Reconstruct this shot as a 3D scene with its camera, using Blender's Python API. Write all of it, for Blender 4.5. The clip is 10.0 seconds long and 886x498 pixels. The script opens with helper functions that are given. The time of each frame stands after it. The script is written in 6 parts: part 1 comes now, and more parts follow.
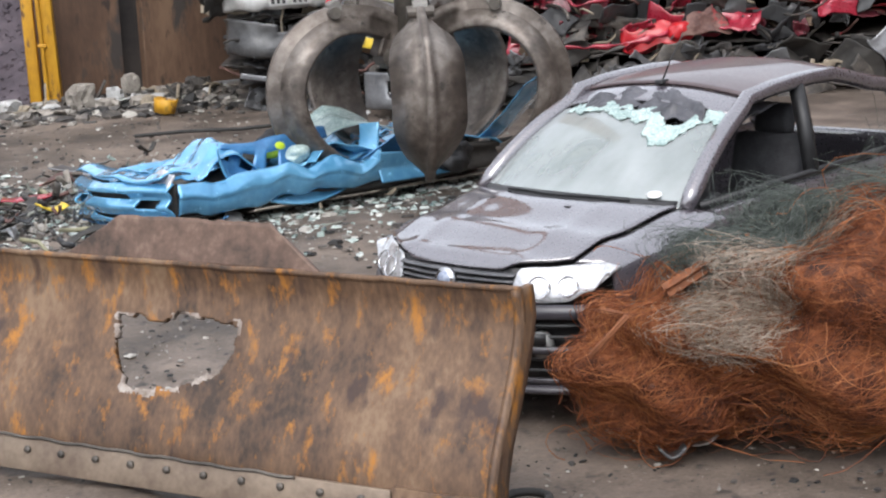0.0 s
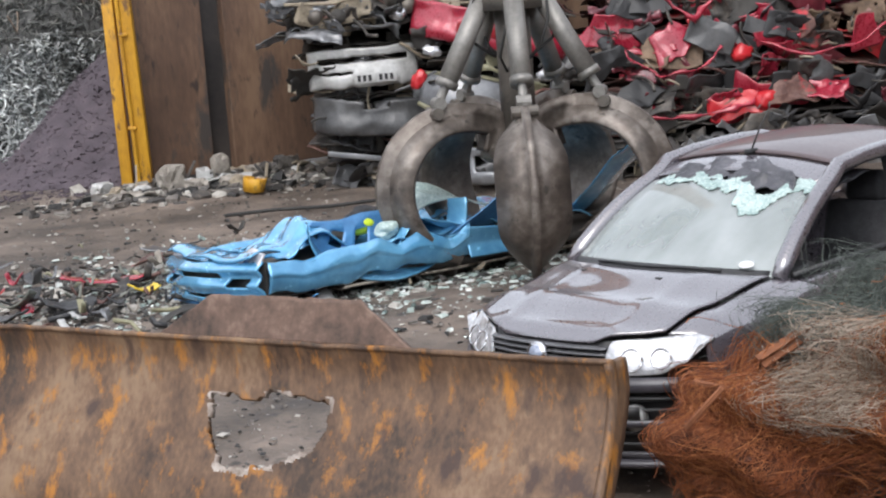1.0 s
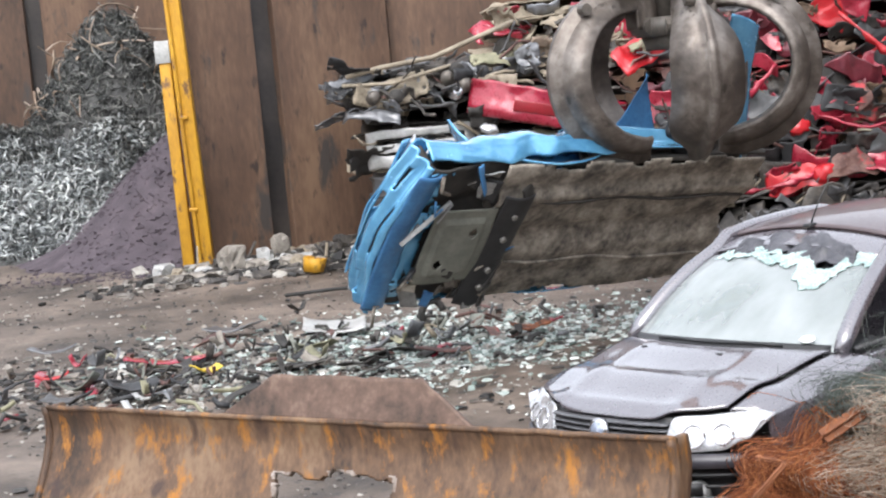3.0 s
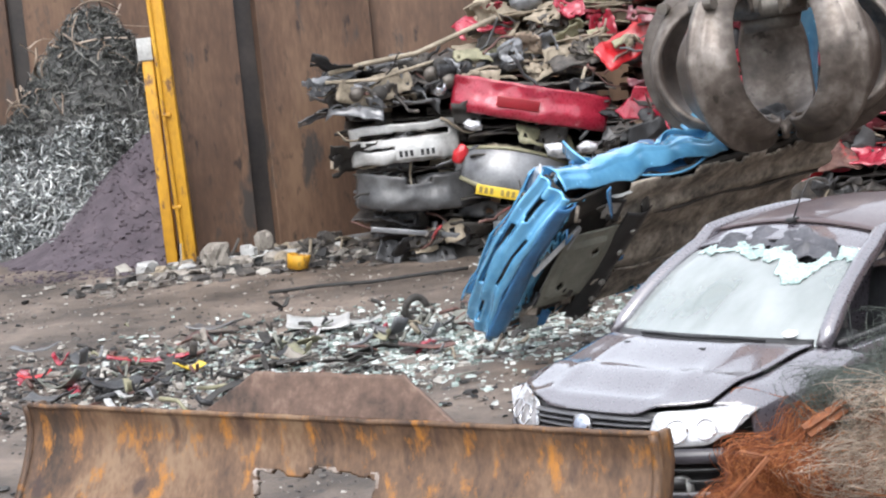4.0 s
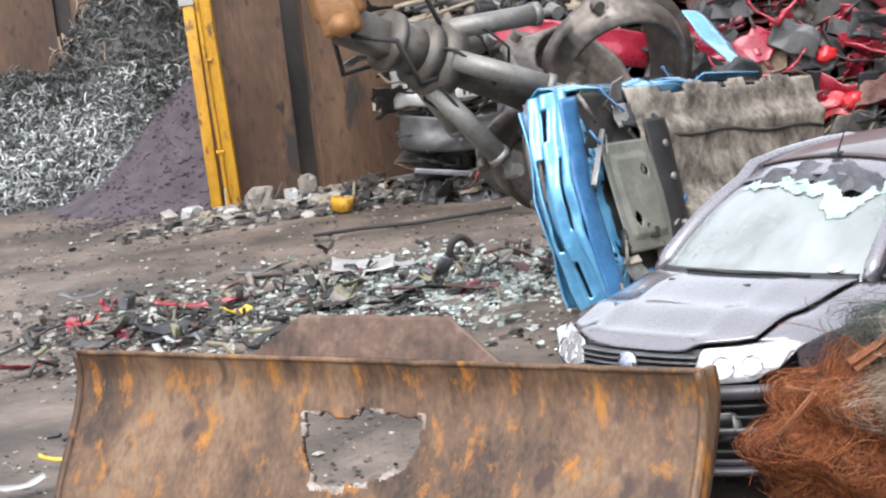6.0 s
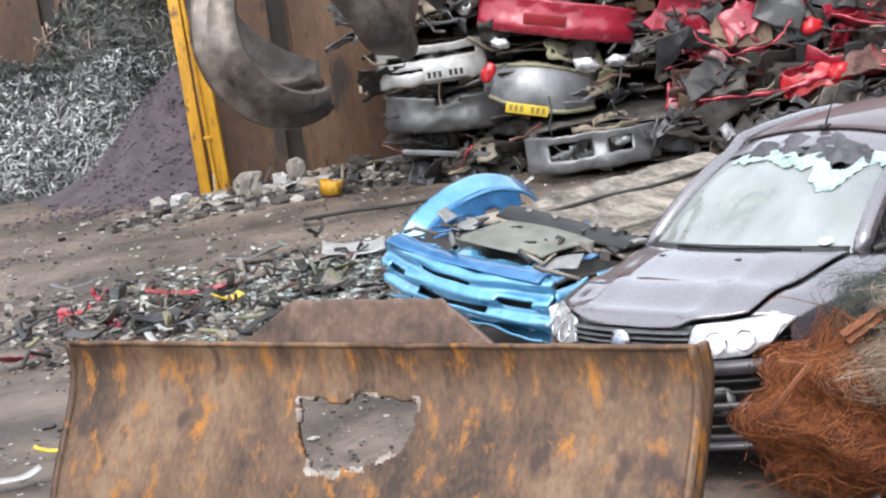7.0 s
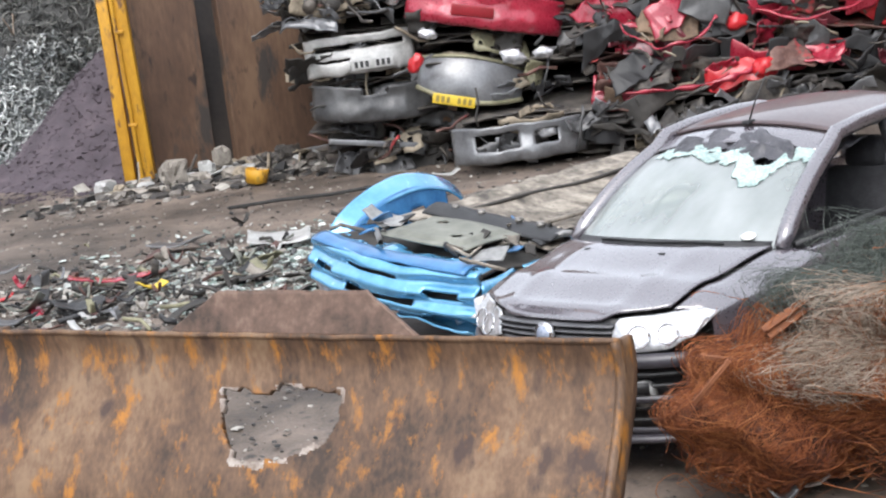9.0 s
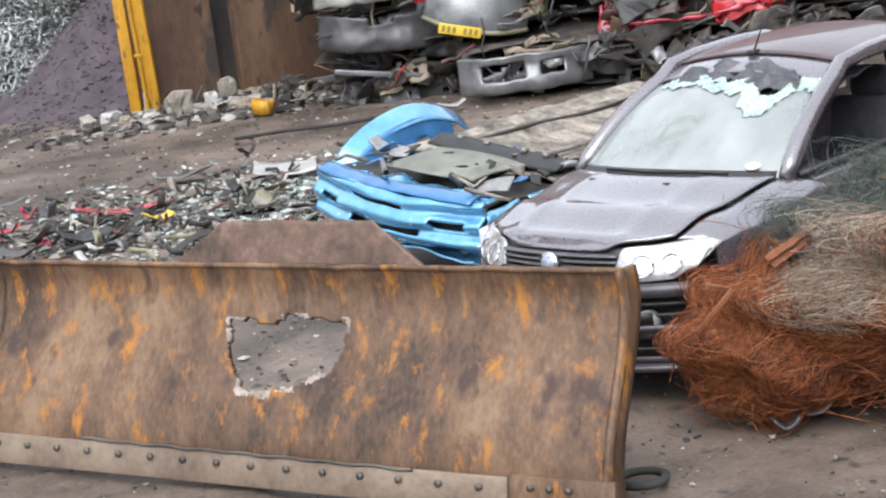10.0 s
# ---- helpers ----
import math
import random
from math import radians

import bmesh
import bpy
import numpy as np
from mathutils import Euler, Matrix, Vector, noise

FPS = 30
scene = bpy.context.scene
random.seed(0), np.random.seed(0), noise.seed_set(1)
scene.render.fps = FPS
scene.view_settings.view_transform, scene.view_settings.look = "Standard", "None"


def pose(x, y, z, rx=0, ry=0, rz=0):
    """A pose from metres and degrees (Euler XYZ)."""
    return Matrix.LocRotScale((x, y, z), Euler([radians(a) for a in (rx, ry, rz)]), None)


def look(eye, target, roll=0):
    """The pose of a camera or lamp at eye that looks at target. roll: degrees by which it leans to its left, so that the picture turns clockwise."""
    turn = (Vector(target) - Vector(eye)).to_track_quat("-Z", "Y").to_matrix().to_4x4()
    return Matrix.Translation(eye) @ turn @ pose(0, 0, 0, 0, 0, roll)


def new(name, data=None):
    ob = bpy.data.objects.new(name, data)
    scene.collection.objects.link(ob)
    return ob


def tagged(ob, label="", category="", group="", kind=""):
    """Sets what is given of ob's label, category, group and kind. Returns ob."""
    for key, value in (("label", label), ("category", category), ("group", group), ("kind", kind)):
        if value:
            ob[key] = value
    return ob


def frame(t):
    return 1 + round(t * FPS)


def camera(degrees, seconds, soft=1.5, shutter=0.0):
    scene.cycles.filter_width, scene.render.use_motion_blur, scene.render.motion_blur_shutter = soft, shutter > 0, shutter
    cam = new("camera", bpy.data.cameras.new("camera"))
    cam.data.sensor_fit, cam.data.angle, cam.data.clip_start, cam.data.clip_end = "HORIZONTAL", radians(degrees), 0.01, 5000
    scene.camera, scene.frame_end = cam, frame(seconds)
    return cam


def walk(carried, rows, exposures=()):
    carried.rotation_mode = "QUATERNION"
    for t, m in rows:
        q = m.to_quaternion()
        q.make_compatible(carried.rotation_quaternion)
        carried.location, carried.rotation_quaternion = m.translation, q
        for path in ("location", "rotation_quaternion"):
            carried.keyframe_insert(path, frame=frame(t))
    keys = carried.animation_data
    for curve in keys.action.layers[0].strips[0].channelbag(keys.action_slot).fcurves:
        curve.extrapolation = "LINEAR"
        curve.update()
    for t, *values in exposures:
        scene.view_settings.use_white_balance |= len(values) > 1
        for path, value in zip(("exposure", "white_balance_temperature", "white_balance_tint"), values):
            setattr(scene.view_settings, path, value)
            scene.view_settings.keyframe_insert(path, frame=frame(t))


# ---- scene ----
cam = camera(27.0, 10.0, soft=2.2)
PATH = [
    (0, 0.003, 0.016, 2.604, 78.68, 2.95, -4.31),
    (0.5, -0.009, 0.026, 2.591, 79.00, 3.87, -2.23),
    (1, -0.005, 0.037, 2.604, 81.14, 4.41, -1.78),
    (1.5, -0.000, 0.030, 2.609, 81.27, 4.89, -1.96),
    (2, -0.013, -0.007, 2.616, 82.36, 5.04, 0.20),
    (2.5, -0.012, -0.026, 2.623, 82.99, 5.66, 0.87),
    (3, -0.009, -0.013, 2.618, 83.68, 5.31, -0.04),
    (4.5, 0.014, 0.013, 2.609, 83.32, 5.66, -0.73),
    (5, 0.017, 0.004, 2.612, 83.05, 6.70, -0.69),
    (5.5, 0.015, -0.006, 2.618, 82.70, 7.85, -0.53),
    (6, 0.013, -0.002, 2.616, 81.80, 6.66, 0.73),
    (7.5, 0.010, 0.004, 2.638, 81.07, 8.47, 0.04),
    (8, 0.007, -0.006, 2.647, 81.51, 6.64, -0.90),
    (8.5, 0.006, -0.017, 2.644, 80.75, 6.65, -1.38),
    (9, 0.012, -0.010, 2.642, 80.48, 7.11, -2.01),
    (9.5, 0.018, -0.008, 2.638, 79.27, 7.55, -1.92),
    (10, 0.021, -0.042, 2.643, 78.36, 7.21, -1.81),
]
LIGHTING = [(0, 1.26), (1.0, 1.16), (1.6, 1.16), (2.0, 1.3), (2.5, 1.56), (4.5, 1.6), (6.0, 1.62), (7.5, 1.44), (10.0, 1.46)]
walk(cam, [(t, pose(x, y, z, rx, ry, rz)) for t, x, y, z, rx, ry, rz in PATH], LIGHTING)

# ---- overcast daylight ----
world = bpy.data.worlds.new("overcast_sky")
scene.world = world
world.use_nodes = True
wn, wl = world.node_tree.nodes, world.node_tree.links
sky = wn.new("ShaderNodeTexSky")
sky.sky_type, sky.sun_disc = "NISHITA", False
sky.sun_elevation, sky.sun_rotation, sky.dust_density = radians(58), radians(200), 3.0
grey = wn.new("ShaderNodeHueSaturation")
grey.inputs["Saturation"].default_value = 0.56
wl.new(sky.outputs[0], grey.inputs["Color"])
cloud = wn.new("ShaderNodeMix")
cloud.data_type = "RGBA"
cloud.inputs["Factor"].default_value = 0.5
cloud.inputs["B"].default_value = (5.0, 5.15, 5.4, 1)
wl.new(grey.outputs[0], cloud.inputs["A"])
wl.new(cloud.outputs["Result"], wn["Background"].inputs[0])
wn["Background"].inputs[1].default_value = 0.15
sun = new("sun", bpy.data.lights.new("sun", "SUN"))
sun.data.energy, sun.data.angle, sun.data.color = 0.7, radians(40), (0.97, 0.98, 1.0)
sun.matrix_world = look((-8, -22, 40), (0, 14, 0))


# ---- materials ----
def ramp_stops(ramp, stops):
    while len(ramp.elements) < len(stops):
        ramp.elements.new(0.5)
    for el, (p, c) in zip(ramp.elements, stops):
        el.position, el.color = p, (*c, 1)


def mat(name, stops, scale=3.0, rough=0.6, metal=0.0, bump=0.15, fine=40.0, stretch=(1, 1, 1), spots=None, spot_scale=9.0,
        spot_at=0.6, coat=0.0, rough_var=0.15, island=0.0, dark=None, spot_soft=0.07):
    """A surface with colour drifting at a large and a fine scale, optional spots of another colour, and fine relief."""
    m = bpy.data.materials.new(name)
    m.use_nodes = True
    n, l = m.node_tree.nodes, m.node_tree.links
    b = n["Principled BSDF"]
    co = n.new("ShaderNodeTexCoord")
    mp = n.new("ShaderNodeMapping")
    mp.inputs["Scale"].default_value = stretch
    l.new(co.outputs["Object"], mp.inputs[0])
    big = n.new("ShaderNodeTexNoise")
    big.inputs["Scale"].default_value, big.inputs["Detail"].default_value, big.inputs["Roughness"].default_value = scale, 6, 0.65
    l.new(mp.outputs[0], big.inputs["Vector"])
    small = n.new("ShaderNodeTexNoise")
    small.inputs["Scale"].default_value, small.inputs["Detail"].default_value = fine, 4
    l.new(mp.outputs[0], small.inputs["Vector"])
    mix = n.new("ShaderNodeMath")
    mix.operation = "MULTIPLY_ADD"
    l.new(small.outputs[0], mix.inputs[0])
    mix.inputs[1].default_value = 0.35
    sh = n.new("ShaderNodeMath")
    sh.operation = "SUBTRACT"
    l.new(big.outputs[0], sh.inputs[0])
    sh.inputs[1].default_value = 0.175
    l.new(sh.outputs[0], mix.inputs[2])
    src = mix.outputs[0]
    if island:
        geo = n.new("ShaderNodeNewGeometry")
        ia = n.new("ShaderNodeMath")
        ia.operation = "MULTIPLY_ADD"
        l.new(geo.outputs["Random Per Island"], ia.inputs[0])
        ia.inputs[1].default_value = island
        l.new(src, ia.inputs[2])
        ib = n.new("ShaderNodeMath")
        ib.operation = "SUBTRACT"
        l.new(ia.outputs[0], ib.inputs[0])
        ib.inputs[1].default_value = island / 2
        src = ib.outputs[0]
    ramp = n.new("ShaderNodeValToRGB")
    ramp_stops(ramp.color_ramp, stops)
    l.new(src, ramp.inputs[0])
    col = ramp.outputs[0]
    if spots:
        sp = n.new("ShaderNodeTexNoise")
        sp.inputs["Scale"].default_value, sp.inputs["Detail"].default_value, sp.inputs["Roughness"].default_value = spot_scale, 7, 0.7
        l.new(mp.outputs[0], sp.inputs["Vector"])
        sr = n.new("ShaderNodeValToRGB")
        ramp_stops(sr.color_ramp, [(spot_at, (0, 0, 0)), (spot_at + spot_soft, (1, 1, 1))])
        l.new(sp.outputs[0], sr.inputs[0])
        mx = n.new("ShaderNodeMix")
        mx.data_type = "RGBA"
        l.new(sr.outputs[0], mx.inputs["Factor"])
        l.new(col, mx.inputs["A"])
        mx.inputs["B"].default_value = (*spots, 1)
        col = mx.outputs["Result"]
    if dark:
        dn = n.new("ShaderNodeTexNoise")
        dn.inputs["Scale"].default_value, dn.inputs["Detail"].default_value = 7.0, 5
        dm = n.new("ShaderNodeMapping")
        dm.inputs["Scale"].default_value, dm.inputs["Location"].default_value = (1.0, 1.0, 0.4), (3.0, 1.0, 7.0)
        l.new(co.outputs["Object"], dm.inputs[0])
        l.new(dm.outputs[0], dn.inputs["Vector"])
        dr = n.new("ShaderNodeValToRGB")
        ramp_stops(dr.color_ramp, [(0.6, (0, 0, 0)), (0.7, (0.85, 0.85, 0.85))])
        l.new(dn.outputs[0], dr.inputs[0])
        dx = n.new("ShaderNodeMix")
        dx.data_type = "RGBA"
        l.new(dr.outputs[0], dx.inputs["Factor"])
        l.new(col, dx.inputs["A"])
        dx.inputs["B"].default_value = (*dark, 1)
        col = dx.outputs["Result"]
    l.new(col, b.inputs["Base Color"])
    rr = n.new("ShaderNodeMapRange")
    rr.inputs["To Min"].default_value, rr.inputs["To Max"].default_value = max(0.03, rough - rough_var), min(1, rough + rough_var)
    l.new(small.outputs[0], rr.inputs[0])
    l.new(rr.outputs[0], b.inputs["Roughness"])
    b.inputs["Metallic"].default_value = metal
    b.inputs["Coat Weight"].default_value = coat
    b.inputs["Coat Roughness"].default_value = 0.06
    if bump:
        bp = n.new("ShaderNodeBump")
        bp.inputs["Strength"].default_value, bp.inputs["Distance"].default_value = bump, 0.02
        l.new(mix.outputs[0], bp.inputs["Height"])
        l.new(bp.outputs[0], b.inputs["Normal"])
    return m


def glass_mat(name, tint, clear, rough):
    m = bpy.data.materials.new(name)
    m.use_nodes = True
    n, l = m.node_tree.nodes, m.node_tree.links
    b = n["Principled BSDF"]
    b.inputs["Base Color"].default_value = (*tint, 1)
    b.inputs["Roughness"].default_value = rough
    b.inputs["IOR"].default_value = 1.75
    b.inputs["Specular IOR Level"].default_value = 0.8
    co = n.new("ShaderNodeTexCoord")
    mp = n.new("ShaderNodeMapping")
    mp.inputs["Scale"].default_value = (1.2, 0.6, 1.0)
    l.new(co.outputs["Object"], mp.inputs[0])
    dust = n.new("ShaderNodeTexNoise")
    dust.inputs["Scale"].default_value, dust.inputs["Detail"].default_value = 2.5, 6
    l.new(mp.outputs[0], dust.inputs["Vector"])
    see = n.new("ShaderNodeMapRange")
    see.inputs["From Min"].default_value, see.inputs["From Max"].default_value = 0.3, 0.7
    see.inputs["To Min"].default_value, see.inputs["To Max"].default_value = clear * 0.35, clear * 1.6
    l.new(dust.outputs[0], see.inputs[0])
    tr = n.new("ShaderNodeBsdfTransparent")
    tr.inputs[0].default_value = (0.85, 0.93, 0.9, 1)
    mx = n.new("ShaderNodeMixShader")
    l.new(see.outputs[0], mx.inputs[0])
    l.new(b.outputs[0], mx.inputs[1])
    l.new(tr.outputs[0], mx.inputs[2])
    l.new(mx.outputs[0], n["Material Output"].inputs[0])
    return m


DIRT = mat("dirt", [(0.34, (0.04, 0.031, 0.026)), (0.46, (0.088, 0.068, 0.053)), (0.55, (0.138, 0.108, 0.088)), (0.68, (0.22, 0.173, 0.138))], 0.7, 0.62, 0, 0.8, 42,
           (1, 1, 1), spots=(0.19, 0.085, 0.035), spot_scale=0.4, spot_at=0.64, dark=(0.03, 0.027, 0.026))
BLADE_RUST = mat("blade_rust", [(0.32, (0.036, 0.022, 0.014)), (0.44, (0.09, 0.051, 0.030)), (0.56, (0.148, 0.086, 0.049)), (0.7, (0.215, 0.138, 0.083))],
                 2.6, 0.55, 0.1, 0.22, 40, (1, 1, 0.45), (0.36, 0.145, 0.02), 9.0, 0.54, dark=(0.04, 0.022, 0.018), spot_soft=0.13)
SPILL_RUST = mat("spill_plate_rust", [(0.3, (0.045, 0.031, 0.024)), (0.55, (0.15, 0.094, 0.07)), (0.75, (0.27, 0.19, 0.15))], 3.5, 0.55, 0.2, 0.2, 30)
EDGE_STEEL = mat("worn_edge_steel", [(0.3, (0.14, 0.1, 0.075)), (0.7, (0.3, 0.235, 0.175))], 3, 0.5, 0.3, 0.25, 30)
TORN = mat("torch_cut_edge", [(0.35, (0.16, 0.12, 0.095)), (0.7, (0.45, 0.4, 0.36))], 8, 0.6, 0.2, 0.4, 40)
WALL_RUST = mat("wall_plate_rust", [(0.28, (0.05, 0.031, 0.023)), (0.5, (0.122, 0.071, 0.046)), (0.72, (0.21, 0.13, 0.082))], 0.9, 0.65, 0.1, 0.3, 16,
                (1, 1, 0.3), (0.06, 0.05, 0.045), 1.6, 0.56, dark=(0.03, 0.022, 0.02))
# near-black for the wall's recesses: their shade is put into the colour
WALL_SHADE = mat("wall_web_shade", [(0.3, (0.022, 0.02, 0.02)), (0.7, (0.06, 0.05, 0.045))], 1.0, 0.6, 0.1, 0.2, 14)
YELLOW = mat("yellow_paint_worn", [(0.3, (0.36, 0.17, 0.012)), (0.55, (0.56, 0.29, 0.018)), (0.8, (0.66, 0.4, 0.05))], 2.0, 0.55, 0, 0.3, 25, (1, 1, 0.4),
             (0.15, 0.075, 0.03), 6.0, 0.57)
CAR_PAINT = mat("dark_plum_paint", [(0.3, (0.095, 0.085, 0.1)), (0.7, (0.13, 0.118, 0.136))], 1.2, 0.28, 0.2, 0.0, 60, coat=1.0, rough_var=0.03)
CAR_PAINT.node_tree.nodes["Principled BSDF"].inputs["Coat IOR"].default_value = 2.3
ROOF_PAINT = mat("dusty_roof_paint", [(0.3, (0.065, 0.042, 0.046)), (0.7, (0.11, 0.078, 0.08))], 3, 0.45, 0.1, 0.03, 60, coat=0.6)
PLASTIC = mat("black_plastic", [(0.3, (0.012, 0.012, 0.013)), (0.7, (0.03, 0.03, 0.032))], 5, 0.5, 0, 0.08, 60)
RUBBER = mat("tyre_rubber", [(0.3, (0.015, 0.015, 0.015)), (0.7, (0.04, 0.038, 0.036))], 6, 0.8, 0, 0.2, 60)
BUMPER_PAINT = mat("scuffed_bumper_plum", [(0.3, (0.03, 0.028, 0.034)), (0.7, (0.06, 0.055, 0.065))], 3, 0.4, 0, 0.03, 50, coat=0.25)
LAMP = mat("headlamp_lens", [(0.35, (0.34, 0.35, 0.37)), (0.65, (0.7, 0.7, 0.72))], 14, 0.16, 0.3, 0.03, 60, coat=1.0)
CHROME = mat("chrome", [(0.3, (0.5, 0.5, 0.52)), (0.7, (0.75, 0.75, 0.77))], 6, 0.2, 0.9, 0.05, 40)
CLOTH = mat("dark_seat_cloth", [(0.3, (0.015, 0.015, 0.018)), (0.7, (0.05, 0.05, 0.055))], 6, 0.9, 0, 0.3, 80)
LINER = mat("torn_headlining", [(0.3, (0.03, 0.03, 0.036)), (0.7, (0.11, 0.11, 0.125))], 5, 0.45, 0, 0.3, 30)
# the pale tint holds reflected sky as well as dust
GLASS = glass_mat("dust_and_sheen_windscreen", (0.34, 0.365, 0.365), 0.38, 0.04)
CRAZED = mat("crazed_glass", [(0.35, (0.22, 0.31, 0.295)), (0.65, (0.46, 0.56, 0.54))], 6, 0.25, 0, 0.4, 70)
BLUE = mat("bright_blue_paint", [(0.3, (0.075, 0.28, 0.5)), (0.55, (0.14, 0.41, 0.66)), (0.8, (0.24, 0.51, 0.75))], 2.0, 0.22, 0.35, 0.0, 12, coat=1.0,
           spots=(0.06, 0.06, 0.06), spot_scale=4, spot_at=0.68)
# darker copy of the wreck's blue paint, with shade put into the colour
SHADED_BLUE = mat("shaded_blue_panel", [(0.3, (0.03, 0.12, 0.28)), (0.7, (0.07, 0.25, 0.5))], 3, 0.35, 0.2, 0.1, 30, coat=0.5)
UNDER = mat("dirty_underbody", [(0.3, (0.02, 0.019, 0.018)), (0.6, (0.055, 0.05, 0.045)), (0.8, (0.12, 0.1, 0.085))], 2.2, 0.75, 0.1, 0.5, 20)
TAN = mat("mud_tan_floor_pan", [(0.34, (0.06, 0.053, 0.046)), (0.48, (0.19, 0.166, 0.138)), (0.68, (0.42, 0.375, 0.315))], 3.4, 0.75, 0.1, 0.4, 20,
          spots=(0.1, 0.085, 0.07), spot_scale=5, spot_at=0.6)
GREYPLATE = mat("grey_green_tray", [(0.3, (0.13, 0.135, 0.115)), (0.7, (0.25, 0.255, 0.22))], 3, 0.6, 0.2, 0.2, 30)
CLAW = mat("scuffed_claw_steel", [(0.3, (0.05, 0.042, 0.037)), (0.5, (0.13, 0.108, 0.093)), (0.75, (0.29, 0.26, 0.235))], 2.2, 0.45, 0.45, 0.15, 14,
           spots=(0.05, 0.042, 0.036), spot_scale=5, spot_at=0.6)
CLAW_DARK = mat("greasy_dark_steel", [(0.3, (0.055, 0.05, 0.045)), (0.7, (0.17, 0.15, 0.13))], 3, 0.5, 0.4, 0.2, 30)
SILVER_PART = mat("dull_alloy_part", [(0.3, (0.16, 0.16, 0.16)), (0.7, (0.38, 0.38, 0.37))], 6, 0.45, 0.4, 0.2, 30)
ARM_PAINT = mat("faded_orange_arm_paint", [(0.3, (0.16, 0.075, 0.03)), (0.7, (0.33, 0.16, 0.06))], 3, 0.5, 0.1, 0.2, 30, spots=(0.07, 0.06, 0.05), spot_scale=4, spot_at=0.58)
ROD = mat("cylinder_grey", [(0.3, (0.14, 0.135, 0.125)), (0.7, (0.3, 0.285, 0.265))], 3, 0.45, 0.4, 0.15, 30)


# ---- mesh helpers ----
def part(name, bm, material, parent=None, label="", smooth=True):
    me = bpy.data.meshes.new(name)
    bmesh.ops.recalc_face_normals(bm, faces=bm.faces)
    bm.to_mesh(me)
    bm.free()
    for p in me.polygons:
        p.use_smooth = smooth
    for m in (material if isinstance(material, (list, tuple)) else [material]):
        me.materials.append(m)
    ob = new(name, me)
    if parent is not None:
        ob.parent = parent
    if label:
        tagged(ob, label)
    return ob


def thing(name, m, label, category, group="", kind=""):
    ob = new(name)
    ob.matrix_world = m
    return tagged(ob, label, category, group, kind)


def box(bm, sx, sy, sz, m=Matrix(), bevel=0.0, mi=0):
    r = bmesh.ops.create_cube(bm, size=1, matrix=m @ Matrix.Diagonal((sx, sy, sz, 1)))
    fs = {f for v in r["verts"] for f in v.link_faces}
    for f in fs:
        f.material_index = mi
    if bevel:
        es = {e for v in r["verts"] for e in v.link_edges}
        bmesh.ops.bevel(bm, geom=list(es), offset=bevel, segments=2, affect="EDGES", profile=0.5)
    return bm


def cyl(bm, r, h, m=Matrix(), seg=16, r2=None):
    bmesh.ops.create_cone(bm, cap_ends=True, segments=seg, radius1=r, radius2=r if r2 is None else r2, depth=h, matrix=m)
    return bm


def grid(bm, fn, nu, nv, thick=0.0, skip=None):
    """A sheet of nu x nv faces; fn(a, b) gives a point for a, b in 0..1."""
    vs = [[bm.verts.new(fn(i / nu, j / nv)) for j in range(nv + 1)] for i in range(nu + 1)]
    fs = []
    for i in range(nu):
        for j in range(nv):
            if skip and skip((i + 0.5) / nu, (j + 0.5) / nv):
                continue
            fs.append(bm.faces.new((vs[i][j], vs[i + 1][j], vs[i + 1][j + 1], vs[i][j + 1])))
    loose = [v for row in vs for v in row if not v.link_faces]
    for v in loose:
        bm.verts.remove(v)
    if thick:
        bmesh.ops.recalc_face_normals(bm, faces=fs)
        bmesh.ops.solidify(bm, geom=fs, thickness=thick)
    return bm


def tube(bm, pts, r, seg=6, closed_ends=True):
    """A tube along points; r is one radius or one for each point."""
    pts = [Vector(p) for p in pts]
    rr = r if isinstance(r, (list, tuple)) else [r] * len(pts)
    rings, ref = [], None
    for i, p in enumerate(pts):
        d = (pts[min(i + 1, len(pts) - 1)] - pts[max(i - 1, 0)])
        d = d.normalized() if d.length > 1e-9 else Vector((0, 0, 1))
        if ref is None:
            ref = d.orthogonal().normalized()
        ref = (ref - d * ref.dot(d))
        ref = ref.normalized() if ref.length > 1e-6 else d.orthogonal().normalized()
        o = d.cross(ref)
        rings.append([bm.verts.new(p + (ref * math.cos(k * math.tau / seg) + o * math.sin(k * math.tau / seg)) * rr[i]) for k in range(seg)])
    for a, b in zip(rings, rings[1:]):
        for k in range(seg):
            bm.faces.new((a[k], a[(k + 1) % seg], b[(k + 1) % seg], b[k]))
    if closed_ends and seg > 2:
        bm.faces.new(rings[0][::-1])
        bm.faces.new(rings[-1])
    return bm


def fbm(p, s=1.0, o=4):
    return noise.fractal(Vector(p) * s, 0.9, 2.1, o)


def smoothstep(a, b, x):
    t = min(1, max(0, (x - a) / (b - a)))
    return t * t * (3 - 2 * t)


def lerp_table(table, x):
    for (a, va), (b, vb) in zip(table, table[1:]):
        if x <= b:
            k = smoothstep(0, 1, (x - a) / (b - a)) if b > a else 0
            return va + (vb - va) * k
    return table[-1][1]


